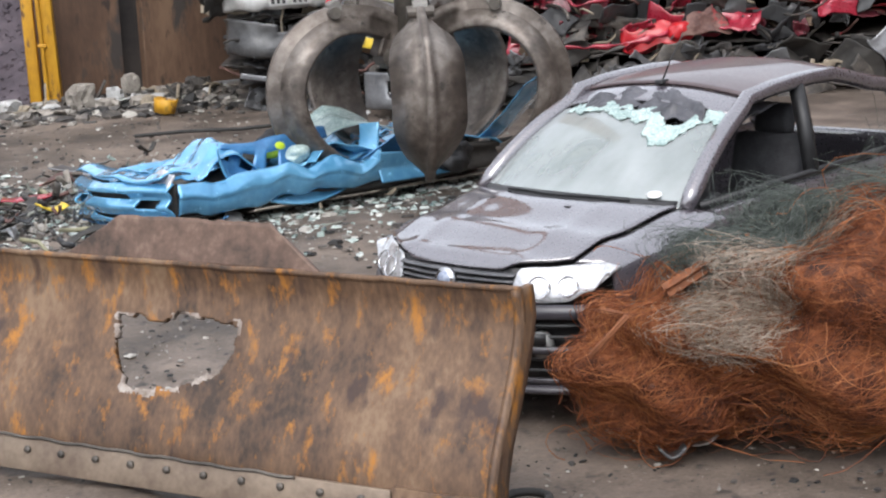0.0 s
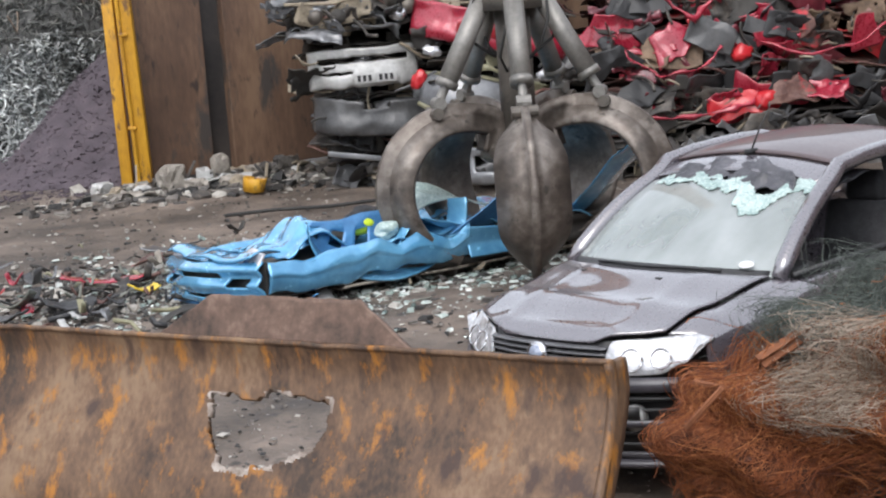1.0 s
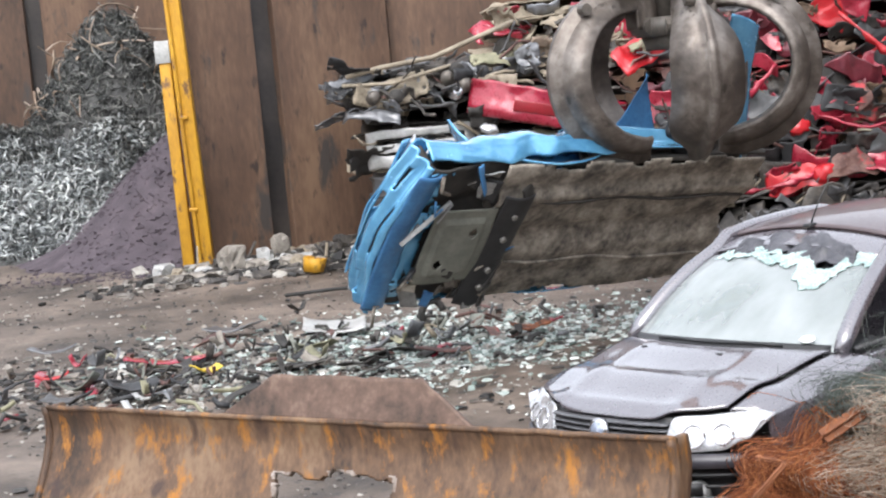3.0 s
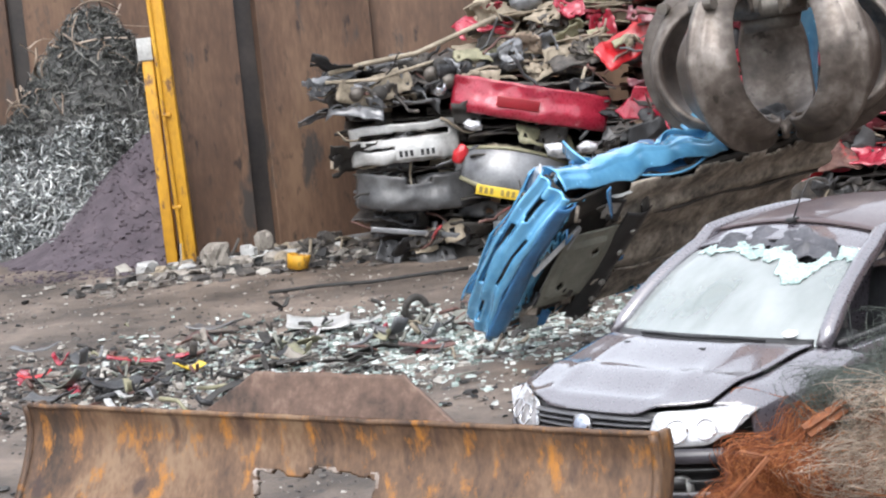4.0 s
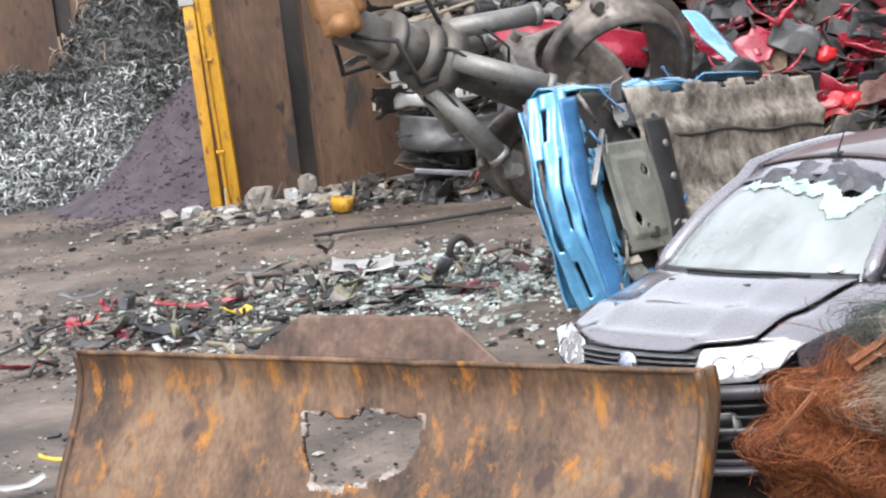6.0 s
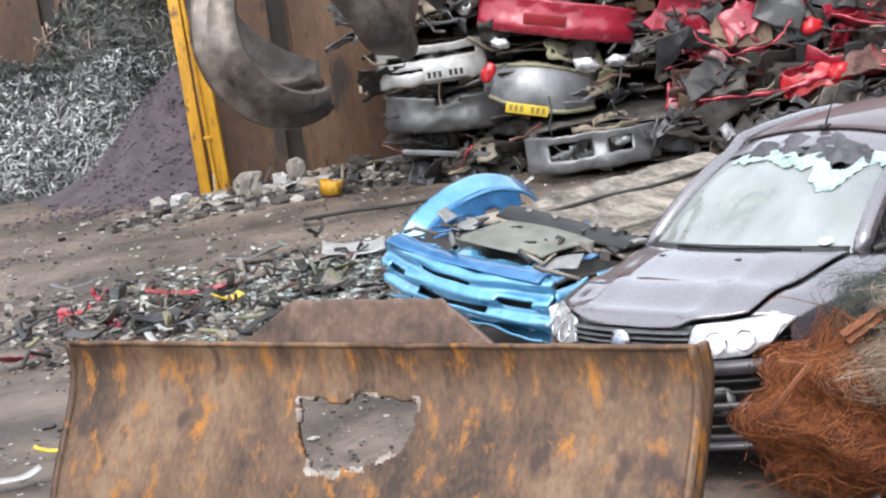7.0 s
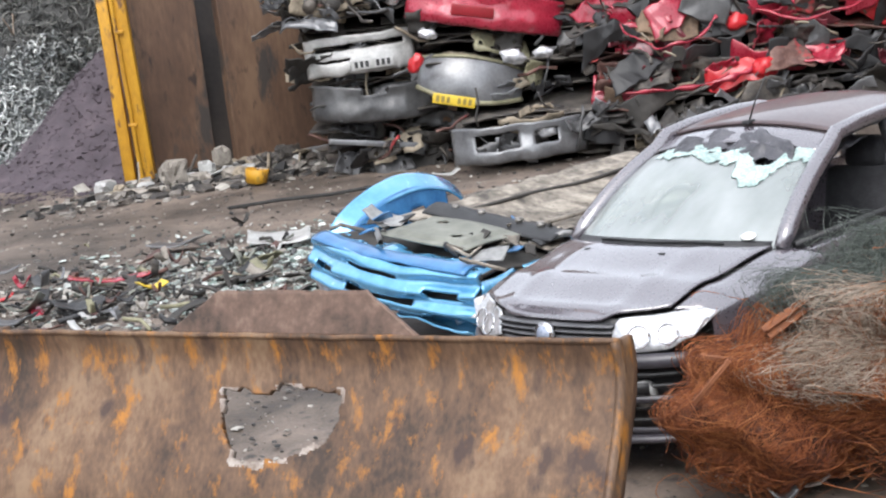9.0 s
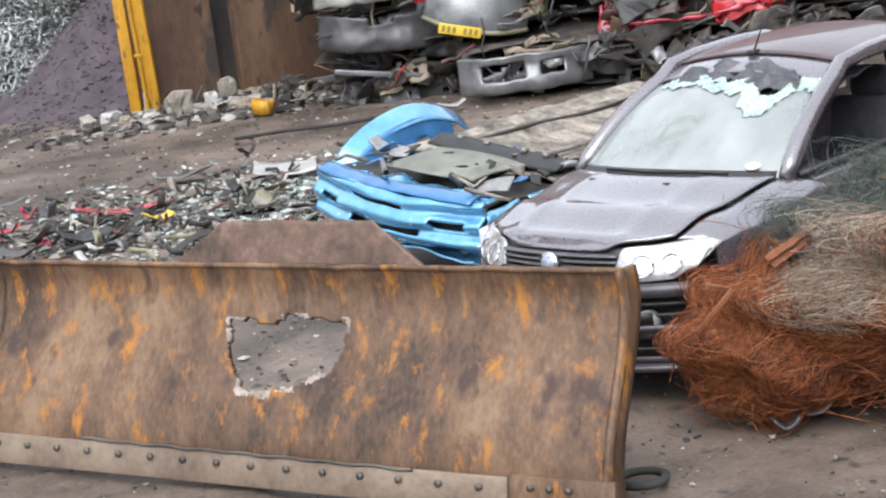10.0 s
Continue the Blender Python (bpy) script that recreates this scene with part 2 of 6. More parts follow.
# ---- ground ----
def build_ground():
    bm = bmesh.new()

    def near(a, b):
        x, y = -14 + 28 * a, 3 + 30 * b
        z = 0.03 * fbm((x, y, 0), 0.5) + 0.02 * fbm((x, y, 7), 2.5) - 0.03
        edge = min(a, 1 - a, b, 1 - b)
        return Vector((x, y, z * smoothstep(0, 0.05, edge)))
    grid(bm, near, 230, 250)
    for x0, x1, y0, y1 in ((-600, 600, -600, 3), (-600, 600, 33, 1500), (-600, -14, 3, 33), (14, 600, 3, 33)):
        bm.faces.new([bm.verts.new(p) for p in ((x0, y0, 0), (x1, y0, 0), (x1, y1, 0), (x0, y1, 0))])
    bmesh.ops.remove_doubles(bm, verts=bm.verts, dist=1e-4)
    tagged(part("ground", bm, DIRT), "damp trodden dark earth of a scrapyard with rust stains", "ground", kind="structure")


# ---- steel walls of the storage bays ----
def wall_run(name, x0, y0, x1, y1, h, stripes, label):
    d = Vector((x1 - x0, y1 - y0, 0))
    m = Matrix.Translation((x0, y0, 0)) @ pose(0, 0, 0, 0, 0, math.degrees(math.atan2(d.y, d.x)))
    w = thing(name, m, label, "wall", kind="structure")
    last = 0.0
    for a, b in stripes + [(d.length, d.length)]:
        if a - last > 0.02:
            bm = bmesh.new()
            box(bm, a - last, 0.2, h, pose((a + last) / 2, 0.1, h / 2), 0.012)
            part("panel", bm, WALL_RUST, w, smooth=False)
        if b > a:
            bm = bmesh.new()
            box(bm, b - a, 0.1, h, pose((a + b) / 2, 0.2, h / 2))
            part("column_web", bm, WALL_SHADE, w, "recessed web of a steel column, shade put into its dark colour", smooth=False)
        last = b
    return w


def build_walls():
    wall_run("wall_bay", -3.5, 24.75, -0.75, 26.35, 6.0, [(1.1, 1.42)], "rusty brown steel plate wall with a recessed column, its shade put into the colour")
    wall_run("wall_back", -0.75, 26.55, 9.0, 27.6, 6.0, [(3.0, 3.2), (6.4, 6.6)], "rusty brown steel plate wall behind stacked scrap cars")
    wall_run("wall_left", -16.0, 33.0, -3.2, 33.4, 7.0, [(4.0, 4.3), (8.6, 8.9)], "rusty brown steel wall behind a heap of swarf")
    wall_run("wall_return", -3.42, 24.9, -3.3, 33.3, 6.0, [], "rusty steel side wall between two scrap bays")
    wall_run("wall_far_left", -16.0, 12.0, -15.9, 33.0, 7.0, [], "rusty steel wall closing the scrap bay")
    # added out of view: holds back low sky light so upright faces darken
    wall_run("unseen_wall_behind", 9.0, -10.0, -16.0, -10.2, 5.0, [], "unseen rusty steel wall added behind the viewer to block low sky light")
    wall_run("wall_right", 9.0, 27.5, 9.1, 6.0, 6.0, [], "rusty steel wall closing the scrap yard")
    post = thing("gate_post", pose(-3.56, 24.55, 0), "worn yellow painted steel gate post with rust streaks", "post")
    bm = bmesh.new()
    box(bm, 0.15, 0.16, 2.75, pose(-0.1, 0, 1.37, 0, -0.6, 0), 0.012)
    part("short_post", bm, YELLOW, post)
    bm = bmesh.new()
    box(bm, 0.2, 0.2, 0.3, pose(-0.13, -0.005, 2.86), 0.015)
    part("post_cap", bm, mat("weathered_white", [(0.3, (0.3, 0.3, 0.29)), (0.7, (0.6, 0.6, 0.58))], 4, 0.6), post, "weathered white cap")
    bm = bmesh.new()
    box(bm, 0.18, 0.2, 6.0, pose(0.08, 0.02, 3.0, 0, -1.5, 0), 0.012)
    box(bm, 0.05, 0.26, 6.0, pose(0.0, 0.0, 3.0, 0, -1.5, 0), 0.01)
    part("tall_post", bm, YELLOW, post)
    for z in (0.75, 1.98):
        bm = bmesh.new()
        box(bm, 0.12, 0.07, 0.05, pose(0.06, -0.1, z, 0, 4, 0), 0.01)
        part("hinge_strap", bm, YELLOW, post)


# ---- bulldozer blade ----
BLADE_M = Matrix.Translation((-2.55, 9.25, 0)) @ pose(0, 0, 0, 0, 0, math.degrees(math.atan2(-2.15, 3.1)))
HOLE = [(1.78, 0.71), (1.9, 0.725), (2.03, 0.70), (2.12, 0.73), (2.3, 0.735), (2.47, 0.72), (2.475, 0.62), (2.42, 0.53), (2.33, 0.49), (2.2, 0.445), (2.06, 0.425),
        (1.92, 0.43), (1.87, 0.49), (1.81, 0.55), (1.8, 0.64)]


def inside(poly, x, y):
    hit = False
    for (x0, y0), (x1, y1) in zip(poly, poly[1:] + poly[:1]):
        if (y0 > y) != (y1 > y) and x < (x1 - x0) * (y - y0) / (y1 - y0) + x0:
            hit = not hit
    return hit


def blade_depth(z):
    return -0.06 + 0.31 * smoothstep(0.10, 0.90, z) - 0.9 * max(0, z - 0.82) ** 2 if z < 0.97 else 0.23 + (z - 0.97) * 0.25


def build_blade():
    blade = thing("bulldozer_blade", BLADE_M, "detached rusty bulldozer blade with a torn hole through it", "dozer blade")
    u0, u1, h = 0.28, 3.88, 0.97

    def face(a, b):
        u, z = u0 + (u1 - u0) * a, h * b
        wob = 0.008 * fbm((u, z, 3), 2.0)
        return Vector((u, blade_depth(z) + wob, z + (0.006 * fbm((u, 0, 5), 6.0) if b == 1 else 0)))

    def torn(a, b):
        u, z = u0 + (u1 - u0) * a, h * b
        return inside(HOLE, u + 0.025 * fbm((u, z, 1), 14), z + 0.025 * fbm((u, z, 9), 14))
    bm = bmesh.new()
    grid(bm, face, 430, 116, -0.03, torn)
    for f in bm.faces:
        c = f.calc_center_median()
        if 1.6 < c.x < 2.65 and 0.25 < c.z < 0.85:
            d = min(math.hypot(c.x - (p[0] + (q[0] - p[0]) * k / 6), c.z - (p[1] + (q[1] - p[1]) * k / 6)) for p, q in zip(HOLE, HOLE[1:] + HOLE[:1]) for k in range(6))
            low = c.z < 0.5 and c.x < 2.1
            if d < 0.012 + 0.022 * fbm(c, 9) + (0.016 if low else 0) and fbm(c + Vector((5, 0, 0)), 4) > (-0.3 if low else -0.05):
                f.material_index = 1
    part("mouldboard", bm, [BLADE_RUST, TORN], blade)
    # spill plate on the top edge
    bm = bmesh.new()

    def spill(a, b):
        z = 0.965 + 0.205 * b
        lo, hi = 1.44 + 0.33 * b, 2.91 - 0.30 * b
        return Vector((lo + (hi - lo) * a, 0.245 + 0.05 * b, z + 0.01 * fbm((a * 3, b, 0), 3.0) * b))
    grid(bm, spill, 60, 10, -0.025)
    part("spill_plate", bm, SPILL_RUST, blade, "grey-brown rusty spill plate welded on top")
    # top flange, end plates and box ribs behind
    bm = bmesh.new()
    tube(bm, [face(k / 60, 1.0) + Vector((0, 0.006, 0.004 * fbm((k, 0, 0), 0.7))) for k in range(61)], 0.015, 6)
    part("top_bead", bm, BLADE_RUST, blade)
    for u, name in ((u0, "end_plate"), (u1, "end_plate")):
        bm = bmesh.new()

        def end(a, b):
            z = h * b
            return Vector((u, blade_depth(z) + (a - 0.12) * 0.14, z))
        grid(bm, end, 3, 24, 0.03)
        part(name, bm, BLADE_RUST, blade)
    # cutting edge with bolt heads
    bm = bmesh.new()
    box(bm, 3.15, 0.03, 0.15, pose(1.83, -0.078, 0.085, -12), 0.006)
    edge = part("cutting_edge", bm, EDGE_STEEL, blade, "pale worn cutting edge bar with bolts")
    bm = bmesh.new()
    box(bm, 0.5, 0.03, 0.17, pose(3.66, -0.076, 0.09, -12), 0.006)
    part("corner_bit", bm, BLADE_RUST, blade)
    for k in range(15):
        bm = bmesh.new()
        cyl(bm, 0.017, 0.02, pose(0.4 + 0.205 * k, -0.092, 0.115, 78), 8)
        part("bolt", bm, CLAW_DARK, edge)
    for k in range(3):
        bm = bmesh.new()
        cyl(bm, 0.015, 0.02, pose(3.52 + 0.09 * k, -0.09, 0.13, 78), 8)
        part("bolt", bm, CLAW_DARK, edge)
    bm = bmesh.new()
    tube(bm, [(0.98 + 0.065 * k, blade_depth(0.17) - 0.03 + 0.003 * math.sin(k), 0.175 - 0.0005 * k + 0.004 * math.sin(k * 1.7)) for k in range(31)], 0.008, 5)
    part("weld_seam", bm, CLAW_DARK, blade)
    for u in (0.6, 1.45, 2.75, 3.5):
        bm = bmesh.new()
        box(bm, 0.04, 0.3, 0.7, pose(u, 0.4, 0.36), 0.01)
        part("rear_rib", bm, BLADE_RUST, blade)


build_ground()
build_walls()
build_blade()


# ---- dark hatchback ----
CAR_M = Matrix.Translation((0.588, 8.835, 0)) @ pose(0, 0, 0, 0, 0, -47.8)


def nose(u, back=0.0):
    """Plan curve of the car's front: how far back it lies at the side offset u."""
    return 0.02 + 0.30 * abs(u / 0.8) ** 2.6 + back


def lamp_top(u):
    """Where the bonnet and wing begin: at the grille in the middle, farther back over the headlamps."""
    return nose(u) + 0.03 + 0.06 * smoothstep(0.37, 0.62, abs(u))


def cowl(u):
    return 0.80 + 0.20 * (u / 0.66) ** 2


def bonnet_z(u, k):
    return lerp_table([(0, 0.775), (0.12, 0.803), (0.5, 0.885), (1, 0.955)], k) - 0.028 * (abs(u) / 0.72) ** 2.2 + 0.012 * math.exp(-((abs(u) - 0.36) / 0.06) ** 2) * (1 - k * 0.6)


def screen_pt(a, b):
    """The windscreen: a across from -1 to 1, b from the cowl up to the roof edge."""
    half = 0.665 - 0.115 * b
    u = half * a
    v = cowl(u) + 0.02 + (1.60 - 0.80 + 0.02 - 0.12 * a * a) * b
    return Vector((u, v - 0.0, 0.955 - 0.03 * a * a + 0.425 * b + 0.04 * math.sin(math.pi * b) - 0.03 * a * a * b))


def screen_gone(a, b):
    """The torn-out part of the glass along the top."""
    e = 0.93 - 0.06 * smoothstep(-0.45, 0.0, a) - 0.16 * smoothstep(0.25, 0.55, a) + 0.33 * smoothstep(0.6, 0.85, a)
    e += 0.045 * fbm((a * 4, 0, 3), 2.3)
    return b > e


def build_hatchback():
    car = thing("hatchback_car", CAR_M, "scrapped dark plum hatchback with a smashed windscreen, parked on earth", "car")
    # bonnet with its raised swage lines
    bm = bmesh.new()

    def bonnet(a, b):
        s = a * 2 - 1
        half = 0.60 + 0.06 * b
        u = s * half
        v0 = lamp_top(u)
        v = v0 + (cowl(u) - v0) * b
        z = bonnet_z(u, (v - 0.05) / (cowl(u) - 0.05)) - 0.03 * (1 - smoothstep(0, 0.09, b)) * (1 - smoothstep(0.3, 0.42, abs(u)))
        return Vector((u, v, z))
    grid(bm, bonnet, 40, 30, -0.012)
    part("bonnet", bm, CAR_PAINT, car, "dusty dark plum bonnet with reflected sky")
    # wings: from bonnet edge over the wheel arch and down the side
    for sgn in (-1, 1):
        bm = bmesh.new()

        def wing(a, b):
            k = b
            ub = 0.605 + 0.06 * k
            v0 = lamp_top(ub)
            vb = v0 + (cowl(ub) - v0) * k
            vt = max(vb, (nose(0.74) + 0.10) * (1 - k)) + 0.28 * k * k
            kz = (vb - 0.05) / (cowl(ub) - 0.05)
            uo = 0.76 + 0.06 * smoothstep(0, 0.5, k)
            if a < 0.5:
                q = a / 0.5
                u = ub + 0.006 + (uo - ub) * q
                v = vb + (vt - vb) * q
                z = bonnet_z(ub, kz) - 0.008 - 0.085 * q ** 2.2
            else:
                q = (a - 0.5) / 0.5
                u = uo + 0.015 * math.sin(q * math.pi)
                v = vt
                z = bonnet_z(ub, kz) - 0.093 - 0.44 * q
            return Vector((sgn * u, v, z))
        grid(bm, wing, 24, 24, 0.012)
        part("wing", bm, CAR_PAINT, car)
    # bumper: wraps round, with a lower black intake
    bm = bmesh.new()

    def bumper(a, b):
        u = (a * 2 - 1) * 0.82
        z = 0.2 + 0.40 * b
        bulge = 0.05 * math.sin(math.pi * min(1, b * 1.0)) + 0.02
        return Vector((u, nose(u) - bulge + (0.35 if abs(a * 2 - 1) > 0.985 else 0), z))
    grid(bm, bumper, 44, 12, 0.02, lambda a, b: abs(a * 2 - 1) < 0.86 and 0.12 < b < 0.82 and not 0.42 < b < 0.48)
    part("front_bumper", bm, BUMPER_PAINT, car)
    bm = bmesh.new()
    grid(bm, lambda a, b: Vector(((a * 2 - 1) * 0.74, nose((a * 2 - 1) * 0.74) + 0.05, 0.22 + 0.34 * b)), 24, 4, 0.02)
    part("intake_backing", bm, PLASTIC, car)
    for k in range(5):
        bm = bmesh.new()
        tube(bm, [((a / 8 - 1) * 0.7, nose((a / 8 - 1) * 0.7) - 0.015, 0.275 + 0.055 * k) for a in range(17)], 0.010, 6)
        part("intake_bar", bm, PLASTIC, car)
    for u in (-0.5, 0.5):
        bm = bmesh.new()
        cyl(bm, 0.065, 0.05, pose(u, nose(u) - 0.0, 0.40, 90), 18)
        part("fog_lamp", bm, SILVER_PART, car)
    bm = bmesh.new()
    grid(bm, lambda a, b: Vector(((a * 2 - 1) * 0.8, nose((a * 2 - 1) * 0.8) - 0.055 + 0.03 * b, 0.175 + 0.03 * b)), 30, 2, 0.02)
    part("bumper_lip", bm, BUMPER_PAINT, car, "scraped dark lower lip")
    bm = bmesh.new()
    grid(bm, lambda a, b: Vector(((a * 2 - 1) * 0.56, nose((a * 2 - 1) * 0.56) - 0.066, 0.41 + 0.055 * b)), 20, 2, 0.012)
    part("plate_holder", bm, PLASTIC, car)
    # upper grille and badge
    bm = bmesh.new()
    grid(bm, lambda a, b: Vector(((a * 2 - 1) * 0.39, nose((a * 2 - 1) * 0.39) + 0.04, 0.58 + 0.18 * b)), 16, 3, 0.015)
    gr = part("grille", bm, PLASTIC, car)
    for k in range(5):
        bm = bmesh.new()
        grid(bm, lambda a, b: Vector(((a * 2 - 1) * (0.362 + 0.004 * k), nose((a * 2 - 1) * 0.37) - 0.002 + 0.03 * b, 0.612 + 0.029 * k + 0.011 * b)), 16, 2, 0.006)
        part("grille_slat", bm, mat("slat_grey_%d" % k, [(0.3, (0.07, 0.07, 0.075)), (0.7, (0.13, 0.13, 0.14))], 5, 0.4) if k == 0 else bpy.data.materials["slat_grey_0"], gr)
    bm = bmesh.new()
    cyl(bm, 0.056, 0.03, pose(0, -0.005, 0.69, 82), 28)
    badge = part("badge", bm, CHROME, car, "plain round chrome badge")
    bm = bmesh.new()
    cyl(bm, 0.040, 0.012, pose(0, -0.021, 0.69, 82), 24)
    part("badge_disc", bm, mat("badge_grey_blue", [(0.3, (0.2, 0.24, 0.34)), (0.7, (0.4, 0.44, 0.52))], 20, 0.3), badge)
    # headlamps
    for sgn in (-1, 1):
        bm = bmesh.new()

        def lens(a, b):
            u = 0.37 + 0.41 * a
            lo = lerp_table([(0, 0.645), (0.3, 0.605), (0.6, 0.612), (0.85, 0.66), (1, 0.75)], a)
            hi = lerp_table([(0, 0.69), (0.12, 0.735), (0.5, 0.778), (0.8, 0.785), (1, 0.765)], a)
            hi += (bonnet_z(u, (lamp_top(u) - 0.05) / (cowl(u) - 0.05)) - 0.022 - hi) * smoothstep(-0.1, 0.1, a) * smoothstep(1.0, 0.6, a)
            v = nose(u) - 0.012 + (lamp_top(u) - nose(u) + 0.012) * b ** 1.6
            return Vector((sgn * u, v, lo + (hi - lo) * b))
        grid(bm, lens, 30, 14, 0.02)
        lamp = part("headlamp", bm, LAMP, car, "clear headlamp with bright reflector")
        for uu, rr in ((0.50, 0.055), (0.62, 0.05)):
            bm = bmesh.new()
            p = lens((uu - 0.37) / 0.41, 0.45)
            tube(bm, [pose(p.x, p.y - 0.012, p.z, 66, 0, sgn * 20) @ Vector((rr * math.cos(k * 0.4488), rr * math.sin(k * 0.4488), 0)) for k in range(15)], 0.005, 5)
            part("reflector_ring", bm, CHROME, lamp)
    # glass, with frayed crazed band along the tear
    bm = bmesh.new()
    grid(bm, lambda a, b: screen_pt(a * 2 - 1, b), 150, 100, 0.006, lambda a, b: screen_gone(a * 2 - 1, b))
    glass = part("windscreen", bm, GLASS, car, "broken windscreen, dust and sky sheen in its pale tint, torn out along the top")
    glass.visible_shadow = False
    bm = bmesh.new()

    def frayed(a, b):
        s = a * 2 - 1
        w = 0.12 + 0.10 * smoothstep(-0.2, 0.5, s) + 0.05 * fbm((s * 3, 0, 8), 2.0)
        return screen_gone(s, b) or not screen_gone(s, b + w) or s < -0.8
    grid(bm, lambda a, b: screen_pt(a * 2 - 1, b) + Vector((0, -0.004, 0.008 + 0.012 * fbm((a * 8, b * 8, 1), 2.0))), 150, 100, 0.004, frayed)
    part("crazed_edge", bm, CRAZED, car, "pale green crazed laminated glass hanging in shards")
    bm = bmesh.new()
    p = screen_pt(0.80, 0.08)
    cyl(bm, 0.035, 0.004, Matrix.Translation(p + Vector((0, -0.012, 0.012))) @ pose(0, 0, 0, 32, 0, 0) @ Matrix.Diagonal((1.3, 0.8, 1, 1)), 20)
    part("tax_disc", bm, mat("white_paper", [(0.3, (0.7, 0.7, 0.7)), (0.7, (0.85, 0.85, 0.85))], 9, 0.7), car, "round white paper disc")
    # cowl and wipers
    bm = bmesh.new()
    grid(bm, lambda a, b: Vector(((a * 2 - 1) * 0.68, cowl((a * 2 - 1) * 0.68) - 0.02 + 0.07 * b, 0.945 - 0.03 * (a * 2 - 1) ** 2 + 0.012 * b)), 24, 2, 0.012)
    part("scuttle", bm, PLASTIC, car)
    bm = bmesh.new()
    grid(bm, lambda a, b: screen_pt(a * 1.94 - 0.97, -0.005 + 0.055 * b) + Vector((0, -0.006, 0.006)), 30, 3, 0.003)
    part("screen_border", bm, PLASTIC, glass, "black border along the foot of the screen")
    bm = bmesh.new()
    tube(bm, [screen_pt(-0.55 + 1.2 * k / 10, 0.025 + 0.004 * math.sin(k)) + Vector((0, -0.012, 0.012)) for k in range(11)], 0.006, 5)
    part("wiper", bm, PLASTIC, car)
    for u in (-0.33, 0.2):
        bm = bmesh.new()
        box(bm, 0.035, 0.02, 0.012, pose(u, cowl(u) - 0.12, bonnet_z(u, 0.86) + 0.008), 0.003)
        part("washer_jet", bm, PLASTIC, car)
    # roof, rails, pillars
    bm = bmesh.new()

    def roof(a, b):
        s = a * 2 - 1
        top = screen_pt(s, 1.0)
        v = top.y - 0.01 + (3.35 - top.y) * b
        z = top.z + 0.012 + 0.10 * (1 - math.exp(-b * 7.0)) - 0.14 * smoothstep(0.55, 1, b)
        return Vector((top.x * (1 + 0.03 * math.sin(math.pi * b) - 0.06 * b), v, z))
    grid(bm, lambda a, b: roof(a, 0.09 + 0.91 * b), 24, 40, -0.015)
    part("roof", bm, ROOF_PAINT, car, "dull reddish dusty roof panel")
    bm = bmesh.new()
    grid(bm, lambda a, b: roof(a, 0.088 * b) if b > 0.3 else screen_pt(a * 2 - 1, 0.95 + 0.05 * b / 0.3) + Vector((0, 0, 0.012)), 24, 6, 0.012)
    part("roof_header", bm, CAR_PAINT, car, "pale shining front edge of the roof")
    bm = bmesh.new()
    grid(bm, lambda a, b: screen_pt(-0.62 + 1.42 * a, 0.80 + 0.27 * b * math.sin(math.pi * min(1, 0.12 + a * 0.86)) ** 0.5) + Vector((0, -0.012, 0.03 + 0.035 * fbm((a * 5, b * 2, 3), 1.6) - 0.05 * (1 - b))), 60, 18, 0.006, lambda a, b: b < 0.15 + 0.3 * fbm((a * 5, 0, 6), 1.2))
    part("torn_film", bm, LINER, car, "dark crumpled screen film hanging below the roof edge")
    for sgn in (-1, 1):
        pts = [Vector((sgn * (abs(screen_pt(1, k / 8).x) + 0.025), screen_pt(1, k / 8).y + 0.01, screen_pt(1, k / 8).z + 0.0)) for k in range(9)]
        pts += [Vector((sgn * (0.575 - 0.05 * k / 8), 1.50 + 1.7 * k / 8 + 0.05, roof(0, k / 8 * 0.98).z + 0.0)) for k in range(1, 9)]
        pts += [Vector((sgn * 0.60, 3.55, 1.1)), Vector((sgn * 0.70, 3.72, 0.92))]
        bm = bmesh.new()
        tube(bm, pts, [0.036] + [0.05] * 8 + [0.046] * (len(pts) - 9), 10)
        part("roof_rail", bm, CAR_PAINT, car)
        # side below the window line, then the sill
        bm = bmesh.new()

        def side(a, b):
            v = 0.95 + 2.75 * a
            z = 0.24 + 0.66 * b + 0.06 * a * b
            return Vector((sgn * (0.815 - 0.09 * max(0, b - 0.55) / 0.45 * 0.9 - 0.03 * (1 - b) + 0.01 * math.sin(b * 9) - 0.05 * smoothstep(0.8, 1, a)), v, z))
        grid(bm, side, 40, 14, 0.02, lambda a, b: (2.75 * a + 0.95 - 3.0) ** 2 + (0.66 * b + 0.24 - 0.3) ** 2 < 0.1)
        part("side_panel", bm, CAR_PAINT, car)
        bm = bmesh.new()
        tube(bm, [(sgn * 0.715, 2.15, 0.95), (sgn * 0.64, 2.2, 1.2), (sgn * 0.56, 2.25, 1.40)], 0.045, 6)
        part("door_pillar", bm, PLASTIC, car)
        bm = bmesh.new()
        tube(bm, [(sgn * 0.73, 1.1, 0.93), (sgn * 0.735, 2.2, 0.955), (sgn * 0.72, 3.6, 0.985)], 0.02, 6)
        part("window_strip", bm, PLASTIC, car)
        for v in (0.62, 3.0):
            w = thing("wheel", Matrix.Translation((sgn * 0.72, v, 0.29)), "", "")
            w.parent = car
            bm = bmesh.new()
            cyl(bm, 0.29, 0.18, pose(0, 0, 0, 0, 90, 0), 28)
            bmesh.ops.bevel(bm, geom=[e for e in bm.edges if len(e.link_faces) == 2 and abs(e.calc_face_angle(0)) > 1], offset=0.03, segments=2, affect="EDGES")
            part("tyre", bm, RUBBER, w)
            bm = bmesh.new()
